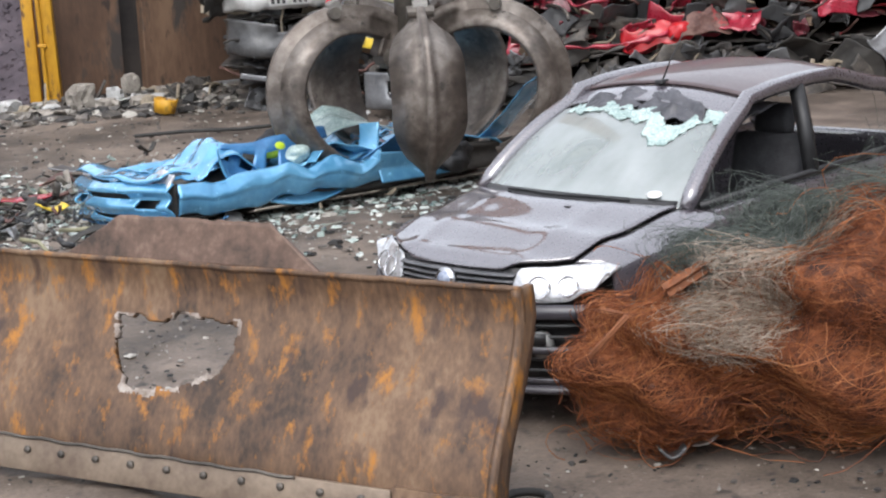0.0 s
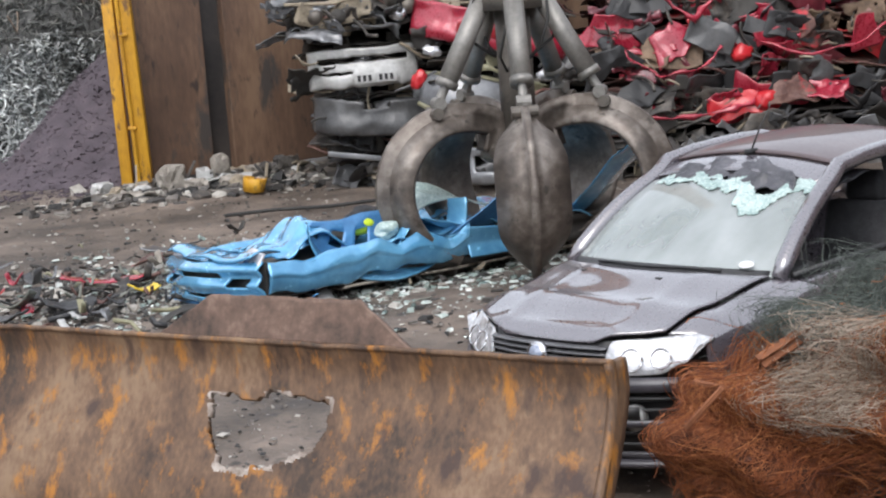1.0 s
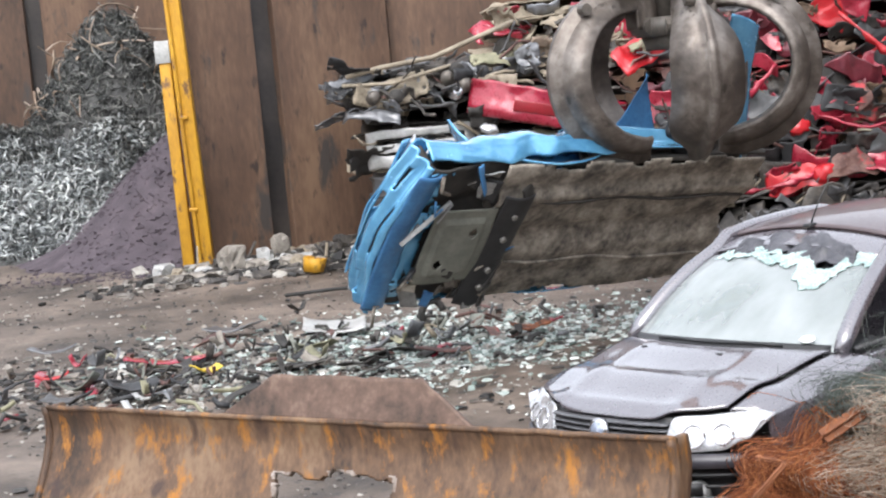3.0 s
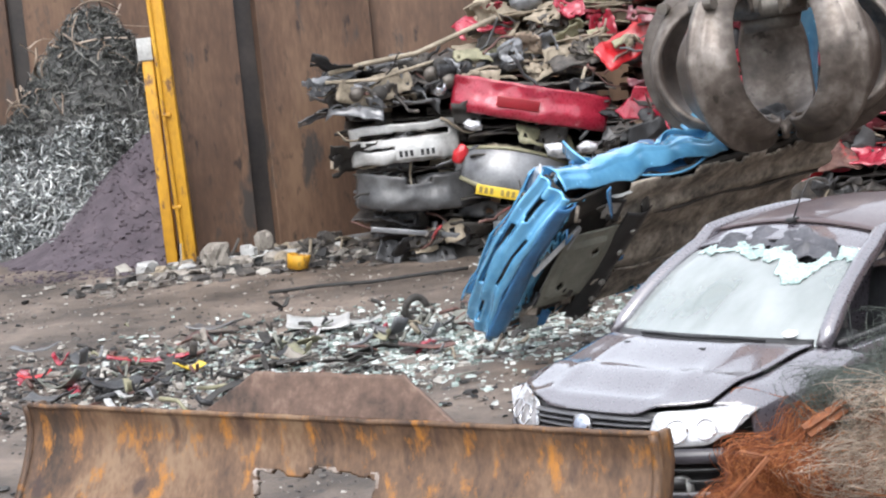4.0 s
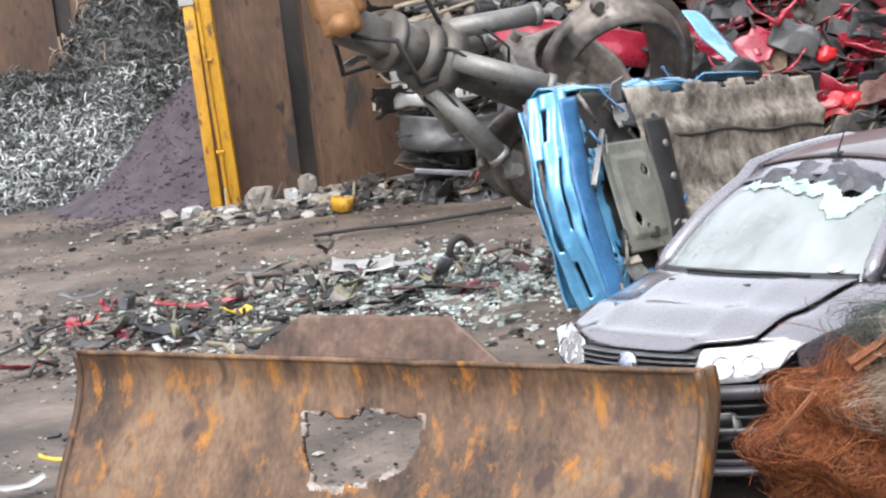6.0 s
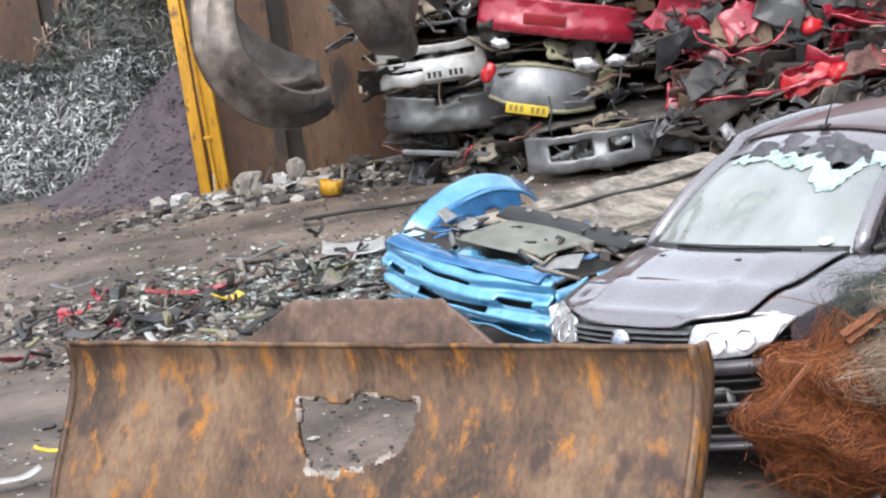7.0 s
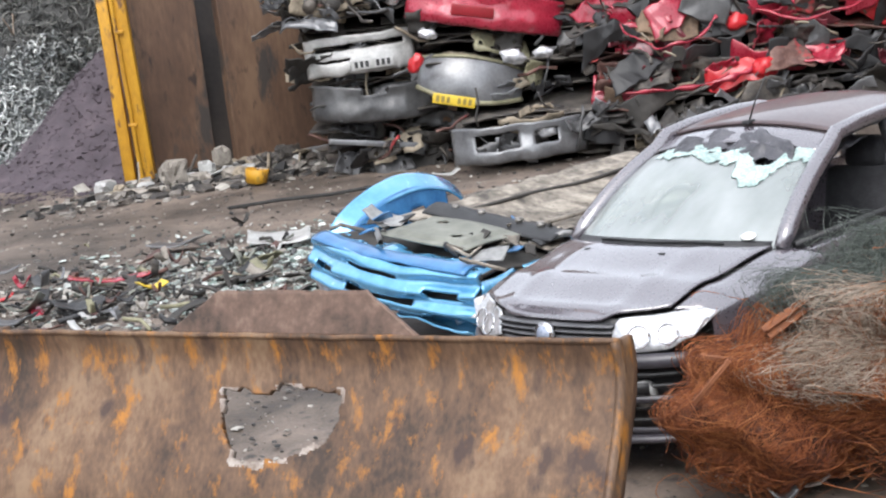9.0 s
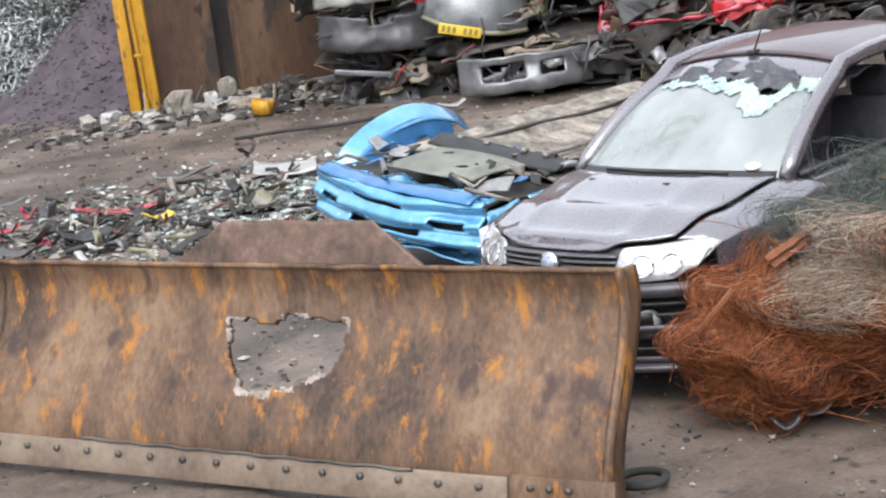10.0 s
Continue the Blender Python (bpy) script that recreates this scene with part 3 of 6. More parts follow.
            cyl(bm, 0.18, 0.19, pose(sgn * 0.004, 0, 0, 0, 90, 0), 20)
            part("rim", bm, CHROME, w)
    # tailgate, floor, dashboard and seats
    bm = bmesh.new()
    grid(bm, lambda a, b: Vector(((a * 2 - 1) * (0.74 - 0.2 * b), 3.78 - 0.42 * b * b, 0.3 + 0.95 * b)), 14, 10, 0.03, lambda a, b: b > 0.66 and 0.1 < a < 0.9)
    part("tailgate", bm, CAR_PAINT, car)
    bm = bmesh.new()
    box(bm, 1.5, 3.0, 0.04, pose(0, 2.1, 0.26))
    box(bm, 1.3, 0.03, 0.5, pose(0, 0.85, 0.6))
    part("floor_pan", bm, PLASTIC, car)
    bm = bmesh.new()
    box(bm, 1.32, 0.42, 0.3, pose(0, 1.25, 0.78, 8), 0.05)
    box(bm, 0.36, 0.2, 0.1, pose(0.36, 1.3, 0.96, 8), 0.04)
    part("dashboard", bm, PLASTIC, car)
    bm = bmesh.new()
    tube(bm, [(-0.36 + 0.18 * math.cos(k * math.tau / 18), 1.52 + 0.07 * math.sin(k * math.tau / 18), 0.95 + 0.17 * math.sin(k * math.tau / 18)) for k in range(19)], 0.014, 6)
    part("steering_wheel", bm, PLASTIC, car)
    for u in (-0.36, 0.36):
        bm = bmesh.new()
        box(bm, 0.48, 0.5, 0.16, pose(u, 1.95, 0.5), 0.05)
        box(bm, 0.46, 0.14, 0.62, pose(u, 2.25, 0.82, -14), 0.05)
        box(bm, 0.24, 0.1, 0.18, pose(u, 2.34, 1.2, -10), 0.04)
        part("seat", bm, CLOTH, car)
    bm = bmesh.new()
    grid(bm, lambda a, b: Vector(((a * 2 - 1) * 0.5, 1.56 + 0.6 * b, 1.32 + 0.03 * fbm((a * 3, b * 3, 2), 2) - 0.12 * (1 - b) * (0.4 + abs(fbm((a * 4, 0, 1), 1.5))))), 24, 14, 0.01)
    part("torn_lining", bm, LINER, car, "grey torn roof lining hanging into the screen opening")
    bm = bmesh.new()
    tube(bm, [(0.0, 1.78, 1.45), (0.04, 1.80, 1.56), (0.10, 1.84, 1.70)], [0.006, 0.004, 0.003], 5)
    ant = part("aerial", bm, PLASTIC, car)
    bm = bmesh.new()
    box(bm, 0.05, 0.07, 0.025, pose(0, 1.78, 1.455), 0.008)
    part("aerial_base", bm, PLASTIC, ant)
    # long scratches of wire lying on the bonnet
    bm = bmesh.new()
    tube(bm, [(0.27 + 0.02 * math.sin(k * 0.9), 0.40 + 0.045 * k, bonnet_z(0.27, (0.40 + 0.045 * k) / 0.85) + 0.006) for k in range(9)], 0.004, 4)
    part("loose_wire", bm, UNDER, car)


# ---- blue wreck, in its own space: front at -x, floor at z = 0 ----
def fold_waves(seed, s):
    rnd = random.Random(seed)
    return [(Vector((rnd.uniform(-1, 1), rnd.uniform(-1, 1), rnd.uniform(-1, 1))).normalized() * s * f, rnd.uniform(0, 2), 1 / f) for f in (1.0, 1.3, 1.9, 2.7, 4.1)]


def folded(p, waves):
    """Sharp creases of bent sheet metal, about -1 to 1."""
    return sum((abs((p.dot(d) + o) % 2 - 1) * 2 - 1) * w for d, o, w in waves) / 2.2


def sheet(fn, amp, seed, s=1.6):
    """A bent sheet: the surface fn pushed about along sharp creases."""
    wx, wy, wz = fold_waves(seed, s), fold_waves(seed + 50, s), fold_waves(seed + 90, s)

    def g(a, b):
        p = fn(a, b)
        return p + Vector((folded(p, wx) * 0.6, folded(p, wy) * 0.6, folded(p, wz))) * amp
    return g


def wreck_top(x, y):
    return 0.27 + 0.05 * math.sin(x * 1.9 + 0.5) + 0.05 * fbm((x, y, 2), 1.2) + 0.07 * smoothstep(-1.0, -1.7, x) * smoothstep(0.9, 0, abs(y))


def build_wreck():
    wreck = thing("crushed_blue_car", pose(-0.35, 16.1, 0), "flattened bright blue scrap car with a crumpled body", "wrecked car")
    bm = bmesh.new()
    grid(bm, sheet(lambda a, b: Vector((-1.7 + 3.3 * a, -0.76 + 1.5 * b, wreck_top(-1.7 + 3.3 * a, -0.76 + 1.5 * b))), 0.095, 3, 2.2), 110, 54, 0.012,
         lambda a, b: fbm((a * 6, b * 3, 3), 1.1) > 0.30 and 0.06 < a < 0.97 and 0.12 < b < 0.95)
    part("crushed_roof", bm, BLUE, wreck, "creased blue roof and bonnet skin")
    bm = bmesh.new()
    grid(bm, sheet(lambda a, b: Vector((-1.6 + 3.2 * a, -0.7 + 1.4 * b, 0.16 + 0.08 * math.sin(a * 11) * math.sin(b * 5))), 0.09, 8, 2.2), 70, 40, 0.02)
    part("crushed_interior", bm, UNDER, wreck, "dark crushed interior")
    # near flank: smooth door and wing skin in front, then a folded door, then the bare black sill
    bm = bmesh.new()
    grid(bm, sheet(lambda a, b: Vector((-1.72 + 2.0 * a, -0.775 - 0.055 * math.sin(math.pi * b) - 0.02 * (b > 0.55), 0.03 + (0.28 - 0.05 * a) * b + 0.05 * a + 0.05 * smoothstep(0.4, 0.8, a) * math.sin(a * 19) * b)), 0.05, 12, 2.3), 70, 16, 0.012)
    part("wing_skin", bm, BLUE, wreck, "long dented blue wing skin")
    bm = bmesh.new()
    grid(bm, sheet(lambda a, b: Vector((0.22 + 0.86 * a, -0.80 - 0.09 * abs(b - 0.45) + 0.03 * a, 0.05 + 0.27 * b * (1 - 0.35 * a))), 0.02, 15, 1.2), 40, 14, 0.012)
    part("door_skin", bm, BLUE, wreck, "blue door skin folded along its length")
    bm = bmesh.new()
    grid(bm, sheet(lambda a, b: Vector((-0.2 + 1.95 * a, -0.72 - 0.03 * math.sin(b * 9), 0.0 + 0.24 * b)), 0.03, 17, 1.7), 50, 12, 0.015)
    part("bare_sill", bm, UNDER, wreck, "bare black sill")
    bm = bmesh.new()
    grid(bm, sheet(lambda a, b: Vector((-1.75 + 3.4 * a, 0.76 + 0.05 * math.sin(b * 7), 0.02 + 0.30 * b)), 0.045, 21, 1.8), 90, 14, 0.012, lambda a, b: fbm((a * 5, b * 2, 1), 1.6) > 0.40)
    part("body_side", bm, BLUE, wreck)
    # bonnet folded up into a hump, and crumpled lumps round the screen
    bm = bmesh.new()
    grid(bm, sheet(lambda a, b: Vector((-1.42 + 0.62 * a, -0.62 + 0.8 * b, 0.26 + 0.30 * math.sin(math.pi * a) ** 0.8 * (0.65 + 0.35 * math.sin(math.pi * b)))), 0.075, 31, 3.0), 40, 44, 0.012)
    part("bonnet_fold", bm, BLUE, wreck, "bonnet folded up into a hump")
    bm = bmesh.new()
    grid(bm, sheet(lambda a, b: Vector((-0.45 + 0.8 * a, -0.76 + 0.5 * b, 0.26 + 0.16 * math.sin(math.pi * a) * (1 - b * 0.4))), 0.07, 33, 3.2), 44, 30, 0.012)
    part("scuttle_fold", bm, BLUE, wreck, "blue metal crumpled round the screen")
    # front end: ridged bumper with slots, a bent panel edge over it, crushed lamps
    ridge = fold_waves(5, 2.0)

    def bump(a, b):
        prof = 0.035 * math.sin(b * 17) * (0.6 + 0.4 * math.sin(a * 9)) + 0.05 * math.sin(math.pi * b)
        p = Vector((-1.76 - 0.13 * math.sin(math.pi * a) - prof, -0.79 + 1.58 * a, -0.03 + 0.35 * b))
        return p + Vector((folded(p, ridge) * 0.03, 0, folded(p + Vector((3, 1, 0)), ridge) * 0.015))
    bm = bmesh.new()
    grid(bm, bump, 84, 26, 0.02, lambda a, b: (0.40 < b < 0.62 and (0.07 < a < 0.22 or 0.76 < a < 0.93)) or (0.66 < b < 0.76 and 0.28 < a < 0.70) or (0.2 < b < 0.28 and 0.3 < a < 0.62))
    front = part("front_bumper", bm, BLUE, wreck, "ridged blue front bumper with slots")
    bm = bmesh.new()
    grid(bm, lambda a, b: Vector((-1.70 - 0.1 * math.sin(math.pi * a), -0.74 + 1.48 * a, 0.0 + 0.3 * b)), 14, 4, 0.03)
    part("bumper_core", bm, UNDER, front)
    bm = bmesh.new()
    grid(bm, sheet(lambda a, b: Vector((-1.80 - 0.08 * math.sin(math.pi * a) + 0.28 * b, -0.72 + 1.44 * a, 0.35 + 0.05 * math.sin(math.pi * b))), 0.035, 41, 2.4), 50, 10, 0.014, lambda a, b: 0.2 < b < 0.7 and 0.15 < a < 0.5)
    part("bonnet_edge", bm, BLUE, wreck, "bent blue edge of the bonnet")
    bm = bmesh.new()
    grid(bm, sheet(lambda a, b: Vector((-1.84 + 0.22 * b - 0.06 * math.sin(math.pi * a), -0.72 + 1.44 * a, -0.03 - 0.03 * math.sin(math.pi * b))), 0.02, 44, 3.0), 40, 8, 0.015)
    part("valance", bm, SHADED_BLUE, wreck)
    for y in (-0.66, 0.66):
        bm = bmesh.new()
        grid(bm, sheet(lambda a, b: Vector((-1.80 + 0.1 * b, y - 0.12 + 0.24 * a, 0.28 + 0.1 * b)), 0.05, 47, 5.0), 10, 8, 0.02)
        part("headlamp", bm, LAMP, wreck, "crushed headlamp")
    # floor seen from below: ribbed pan, rails, engine tray, cross member, hanging bits
    bm = bmesh.new()
    grid(bm, sheet(lambda a, b: Vector((-1.0 + 2.75 * a, -0.77 + 1.52 * b, -0.02 - 0.012 * math.sin(b * 30) - 0.03 * math.exp(-((b - 0.22) / 0.04) ** 2) - 0.03 * math.exp(-((b - 0.78) / 0.04) ** 2) + 0.07 * math.exp(-((b - 0.5) / 0.08) ** 2))), 0.03, 51, 1.4), 90, 64, 0.02,
         lambda a, b: min(1 - a, b * 0.5, (1 - b) * 0.5) < 0.04 * fbm((a * 6, b * 6, 4), 1.6) + 0.005)
    part("floor_pan", bm, TAN, wreck, "mud-tan ribbed floor pan")
    bm = bmesh.new()
    grid(bm, sheet(lambda a, b: Vector((-1.72 + 0.8 * a, -0.74 + 1.46 * b, 0.03)), 0.05, 53, 2.6), 30, 40, 0.02)
    part("engine_bay", bm, UNDER, wreck, "dark oily engine bay")
    bm = bmesh.new()
    grid(bm, sheet(lambda a, b: Vector((-1.74 + 0.24 * a, -0.70 + 1.4 * b, -0.02 + 0.03 * math.sin(b * 14))), 0.05, 54, 3.4), 12, 50, 0.012, lambda a, b: fbm((a * 2, b * 7, 2), 1.3) > 0.25)
    part("inner_panel", bm, BLUE, wreck, "crumpled blue inner panel behind the bumper")
    bm = bmesh.new()
    grid(bm, sheet(lambda a, b: Vector((-1.55 + 0.58 * a + 0.05 * b, -0.36 + 0.80 * b, -0.075 - 0.025 * (abs(a - 0.5) < 0.36) * (abs(b - 0.5) < 0.38))), 0.015, 55, 1.6), 30, 34, 0.012,
         lambda a, b: (a - 0.3) ** 2 + (b - 0.7) ** 2 < 0.003 or (a - 0.7) ** 2 + (b - 0.3) ** 2 < 0.003)
    part("engine_tray", bm, GREYPLATE, wreck, "pale grey-green engine tray")
    bm = bmesh.new()
    grid(bm, sheet(lambda a, b: Vector((-0.97 + 0.30 * a, -0.50 + 1.22 * b, -0.075 - 0.045 * math.sin(a * math.pi))), 0.016, 57, 2.0), 12, 44, 0.012)
    member = part("cross_member", bm, PLASTIC, wreck, "black cross member")
    for y in (-0.3, -0.05, 0.3, 0.5):
        bm = bmesh.new()
        cyl(bm, 0.028, 0.03, pose(-0.82, y, -0.125), 10)
        part("bush", bm, ROD, member)
    rnd = random.Random(8)
    for k in range(36):
        bm = bmesh.new()
        x, y = (rnd.uniform(-1.70, -0.55), rnd.choice([rnd.uniform(-0.74, -0.36), rnd.uniform(0.42, 0.72), rnd.uniform(-0.7, 0.7)]))
        if k % 3 == 0:
            tube(bm, [(x, y, -0.05), (x + rnd.uniform(-0.15, 0.15), y + rnd.uniform(-0.15, 0.15), -0.11), (x + rnd.uniform(-0.3, 0.3), y + rnd.uniform(-0.25, 0.25), -0.06)], rnd.uniform(0.008, 0.024), 6)
        else:
            sx, sy = rnd.uniform(0.08, 0.26), rnd.uniform(0.05, 0.15)
            mm = pose(x, y, -0.06, rnd.uniform(-35, 35), rnd.uniform(-35, 35), rnd.uniform(0, 180))
            grid(bm, sheet(lambda a, b: mm @ Vector(((a - 0.5) * sx, (b - 0.5) * sy, 0)), 0.03, 60 + k, 5.0), 8, 6, 0.01)
        part("engine_scrap", bm, rnd.choice([UNDER, TAN, PLASTIC, SILVER_PART, UNDER, TAN, SHADED_BLUE]), wreck)
    for y0, y1 in ((-0.38, -0.30), (0.30, 0.42)):
        bm = bmesh.new()
        tube(bm, [(-0.6 + 0.23 * k, y0 + (y1 - y0) * k / 10 + 0.02 * math.sin(k * 1.3), -0.045 - 0.01 * math.sin(k)) for k in range(11)], 0.015, 7)
        part("under_pipe", bm, UNDER if y0 < 0 else TAN, wreck)
    # torn panels standing up by the claw
    bm = bmesh.new()
    grid(bm, sheet(lambda a, b: Vector((0.10 + 0.62 * a * (1 - b) + 0.60 * b, -0.72 - 0.34 * b, 0.27 + 0.40 * b + 0.04 * a)), 0.035, 71, 2.2), 20, 30, 0.012)
    part("torn_panel", bm, SHADED_BLUE, wreck, "torn blue panel sticking up")
    bm = bmesh.new()
    grid(bm, sheet(lambda a, b: Vector((1.42 + 0.34 * a + 0.06 * b, -0.62 - 0.98 * b + 0.12 * a * a, 0.24 + 0.62 * b)), 0.06, 73, 1.8), 16, 40, 0.012)
    part("torn_panel", bm, BLUE, wreck, "tall torn blue panel held in the claw")
    # bowed wheel arch hanging off the flank, with its inner ribs in the shade-toned blue
    arch = lambda a, b: Vector((-0.50 - 0.80 * math.cos(math.pi * a) * (1 - 0.12 * b), -1.22 + 0.15 * b, 0.42 - 0.58 * math.sin(math.pi * a) ** 0.8 * (1 - 0.18 * b)))
    bm = bmesh.new()
    grid(bm, sheet(arch, 0.018, 75, 2.0), 50, 10, 0.018)
    flap = part("wing_arch", bm, BLUE, wreck, "bowed blue wheel arch panel")
    bm = bmesh.new()
    grid(bm, sheet(lambda a, b: arch(0.08 + 0.6 * a, 0.8).lerp(Vector((-1.1 + 1.0 * a, -0.98, 0.40)), b), 0.03, 77, 2.4), 36, 12, 0.012, lambda a, b: 0.3 < b < 0.75 and int(a * 9) % 2 == 0)
    part("arch_inner", bm, SHADED_BLUE, flap)
    # crazed glass, black lump, lime plastic and rags on top
    bm = bmesh.new()
    grid(bm, sheet(lambda a, b: Vector((-0.05 + 0.85 * a, -0.42 + 0.55 * b, 0.42 + 0.10 * math.sin(a * 3) + 0.1 * b)), 0.06, 79, 2.0), 24, 16, 0.008)
    part("crazed_screen", bm, CRAZED, wreck, "pale green crazed screen glass")
    for x, y, z, r, m in ((-0.58, -0.45, 0.50, 0.11, mat("lime_plastic", [(0.3, (0.4, 0.55, 0.02)), (0.7, (0.6, 0.75, 0.05))], 5, 0.4)), (-0.72, -0.2, 0.42, 0.16, PLASTIC), (-0.45, -0.6, 0.42, 0.09, CRAZED), (0.98, -0.78, 0.26, 0.20, PLASTIC), (-0.35, -0.2, 0.5, 0.14, CLOTH)):
        bm = bmesh.new()
        bmesh.ops.create_icosphere(bm, subdivisions=4, radius=r)
        w = fold_waves(int(x * 100), 7.0)
        for v in bm.verts:
            q = v.co * (1 + (0.1 if r == 0.11 else 0.4) * folded(v.co, w))
            v.co = Vector((q.x * 1.15, q.y, q.z * 0.8)) + Vector((x, y, z - 0.06))
        part("loose_trim", bm, m, wreck)
    return wreck, flap


# ---- orange-peel grapple: origin at the tines' pivot ring, axis up ----
TINE_PATH = [(0.26, 0.02)] + [(0.33 + 0.68 * math.cos(radians(a)), -0.38 + 0.62 * math.sin(radians(a))) for a in (88, 62, 36, 10, -16, -42, -68, -94, -106)]


def build_grapple():
    g = thing("orange_peel_grapple", pose(1.04, 15.5, 1.0), "scuffed grey steel orange-peel grapple with curved tines", "grapple")
    bm = bmesh.new()
    cyl(bm, 0.30, 0.16, pose(0, 0, 0.02), 24)
    cyl(bm, 0.15, 1.3, pose(0, 0, 0.7), 18)
    cyl(bm, 0.30, 0.18, pose(0, 0, 1.30), 24)
    cyl(bm, 0.22, 0.14, pose(0, 0, -0.1), 18, 0.26)
    part("hub", bm, CLAW_DARK, g)
    bm = bmesh.new()
    cyl(bm, 0.26, 0.12, pose(0, 0, 1.46), 24)
    cyl(bm, 0.19, 0.3, pose(0, 0, 1.62), 20)
    cyl(bm, 0.24, 0.06, pose(0, 0, 1.78), 20)
    part("rotator", bm, CLAW_DARK, g)
    bm = bmesh.new()
    box(bm, 0.16, 0.3, 0.5, pose(0, 0, 2.0), 0.03)
    part("link", bm, CLAW_DARK, g)
    bm = bmesh.new()
    box(bm, 0.40, 0.46, 5.0, pose(0, 0, 2.55), 0.05)
    box(bm, 0.30, 0.56, 0.34, pose(0, 0, 0.1), 0.04)
    cyl(bm, 0.09, 0.66, pose(0, 0, 0.0, 90), 16)
    arm = part("crane_arm", bm, ARM_PAINT, g, "faded orange-brown crane arm")
    tines, rams = [], []
    for k in range(5):
        hinge = new("tine", None)
        hinge.parent = g
        base = pose(0, 0, 0, 0, 0, 18 + 72 * k)
        path = [Vector((r - 0.26, 0, z - 0.02)) for r, z in TINE_PATH]
        fine = []
        for i in range(len(path) - 1):
            p0, p1, p2, p3 = path[max(i - 1, 0)], path[i], path[i + 1], path[min(i + 2, len(path) - 1)]
            for q in range(5):
                t = q / 5
                fine.append(0.5 * ((2 * p1) + (p2 - p0) * t + (2 * p0 - 5 * p1 + 4 * p2 - p3) * t * t + (3 * p1 - p0 - 3 * p2 + p3) * t ** 3))
        fine.append(path[-1])
        bm = bmesh.new()
        rings = []
        for i, p in enumerate(fine):
            s = i / (len(fine) - 1)
            d = (fine[min(i + 1, len(fine) - 1)] - fine[max(i - 1, 0)]).normalized()
            o = Vector((d.z, 0, -d.x)) * -1
            w = 0.09 + 0.21 * smoothstep(0.12, 0.5, s) - 0.19 * smoothstep(0.7, 1, s)
            th = 0.10 - 0.06 * smoothstep(0.8, 1, s)
            rings.append([bm.verts.new(p + Vector((0, y, 0)) + o * q) for y, q in
                          ((-w, -0.055 - 0.03), (-w * 0.3, th * 0.35), (-0.035, th * 0.35), (-0.03, th + 0.03), (0.03, th + 0.03), (0.035, th * 0.35), (w * 0.3, th * 0.35), (w, -0.085), (w * 0.9, -0.12), (0, -0.045), (-w * 0.9, -0.12))])
        for a, b in zip(rings, rings[1:]):
            for i in range(11):
                bm.faces.new((a[i], a[(i + 1) % 11], b[(i + 1) % 11], b[i]))
        bm.faces.new(rings[0][::-1])
        bm.faces.new(rings[-1])
        part("tine_shell", bm, CLAW, hinge)
        bm = bmesh.new()
        cyl(bm, 0.07, 0.24, pose(0, 0, 0, 90, 0, 0), 12)
        part("pin", bm, CLAW_DARK, hinge, smooth=False)
        bm = bmesh.new()
        cyl(bm, 0.05, 0.22, pose(path[3].x, 0, path[3].z + 0.12, 90, 0, 0), 12)
        part("knee_pin", bm, CLAW_DARK, hinge, smooth=False)
        tines.append((hinge, base @ pose(0.26, 0, 0.02)))
        ram = new("ram", None)
        ram.parent = g
        bm = bmesh.new()
        cyl(bm, 0.085, 0.80, pose(0, 0, -0.42), 14)
        cyl(bm, 0.098, 0.06, pose(0, 0, -0.80), 14)
        part("cylinder", bm, ROD, ram)
        bm = bmesh.new()
        cyl(bm, 0.04, 0.45, pose(0, 0, -0.80), 12)
        cyl(bm, 0.055, 0.12, pose(0, 0, -0.98, 90), 12)
        part("piston_rod", bm, ROD, ram, smooth=False)
        rams.append((ram, base @ pose(0.24, 0, 1.34), path[3] + Vector((0, 0, 0.12)), base))
    for k in range(6):
        c, z = k * 1.05 + 0.4, 1.25 + 0.06 * (k % 3)
        bm = bmesh.new()
        tube(bm, [(0.16 * math.cos(c), 0.16 * math.sin(c), z - 0.55), (0.34 * math.cos(c + 0.1), 0.34 * math.sin(c + 0.1), z - 0.42), (0.38 * math.cos(c + 0.3), 0.38 * math.sin(c + 0.3), z - 0.2),
                  (0.33 * math.cos(c + 0.5), 0.33 * math.sin(c + 0.5), z), (0.2 * math.cos(c + 0.6), 0.2 * math.sin(c + 0.6), z + 0.1)], 0.013, 6)
        part("ram_hose", bm, RUBBER, g)
    for k in range(3):
        bm = bmesh.new()
        tube(bm, [(0.2 * math.cos(k * 2.1), 0.2 * math.sin(k * 2.1), 1.3), (0.42 * math.cos(k * 2.1), 0.42 * math.sin(k * 2.1), 1.6), (0.4 * math.cos(k * 2.1 + 0.6), 0.4 * math.sin(k * 2.1 + 0.6), 1.95), (0.1 * math.cos(k), 0.1 * math.sin(k), 2.25)], 0.022, 6)
        part("hose", bm, RUBBER, g)
    return g, tines, rams, arm


build_hatchback()
WRECK, WING_ARCH = build_wreck()
GRAPPLE, TINES, RAMS, ARM = build_grapple()
RUST_WIRE = mat("rusty_wire", [(0.25, (0.09, 0.022, 0.009)), (0.5, (0.28, 0.082, 0.024)), (0.75, (0.46, 0.18, 0.065))], 1.5, 0.75, 0.1, 0, 20, island=0.5)
RUST_BAR = mat("scaled_rust_bar", [(0.3, (0.13, 0.045, 0.02)), (0.7, (0.30, 0.115, 0.05))], 8, 0.8, 0.1, 0.4, 40)
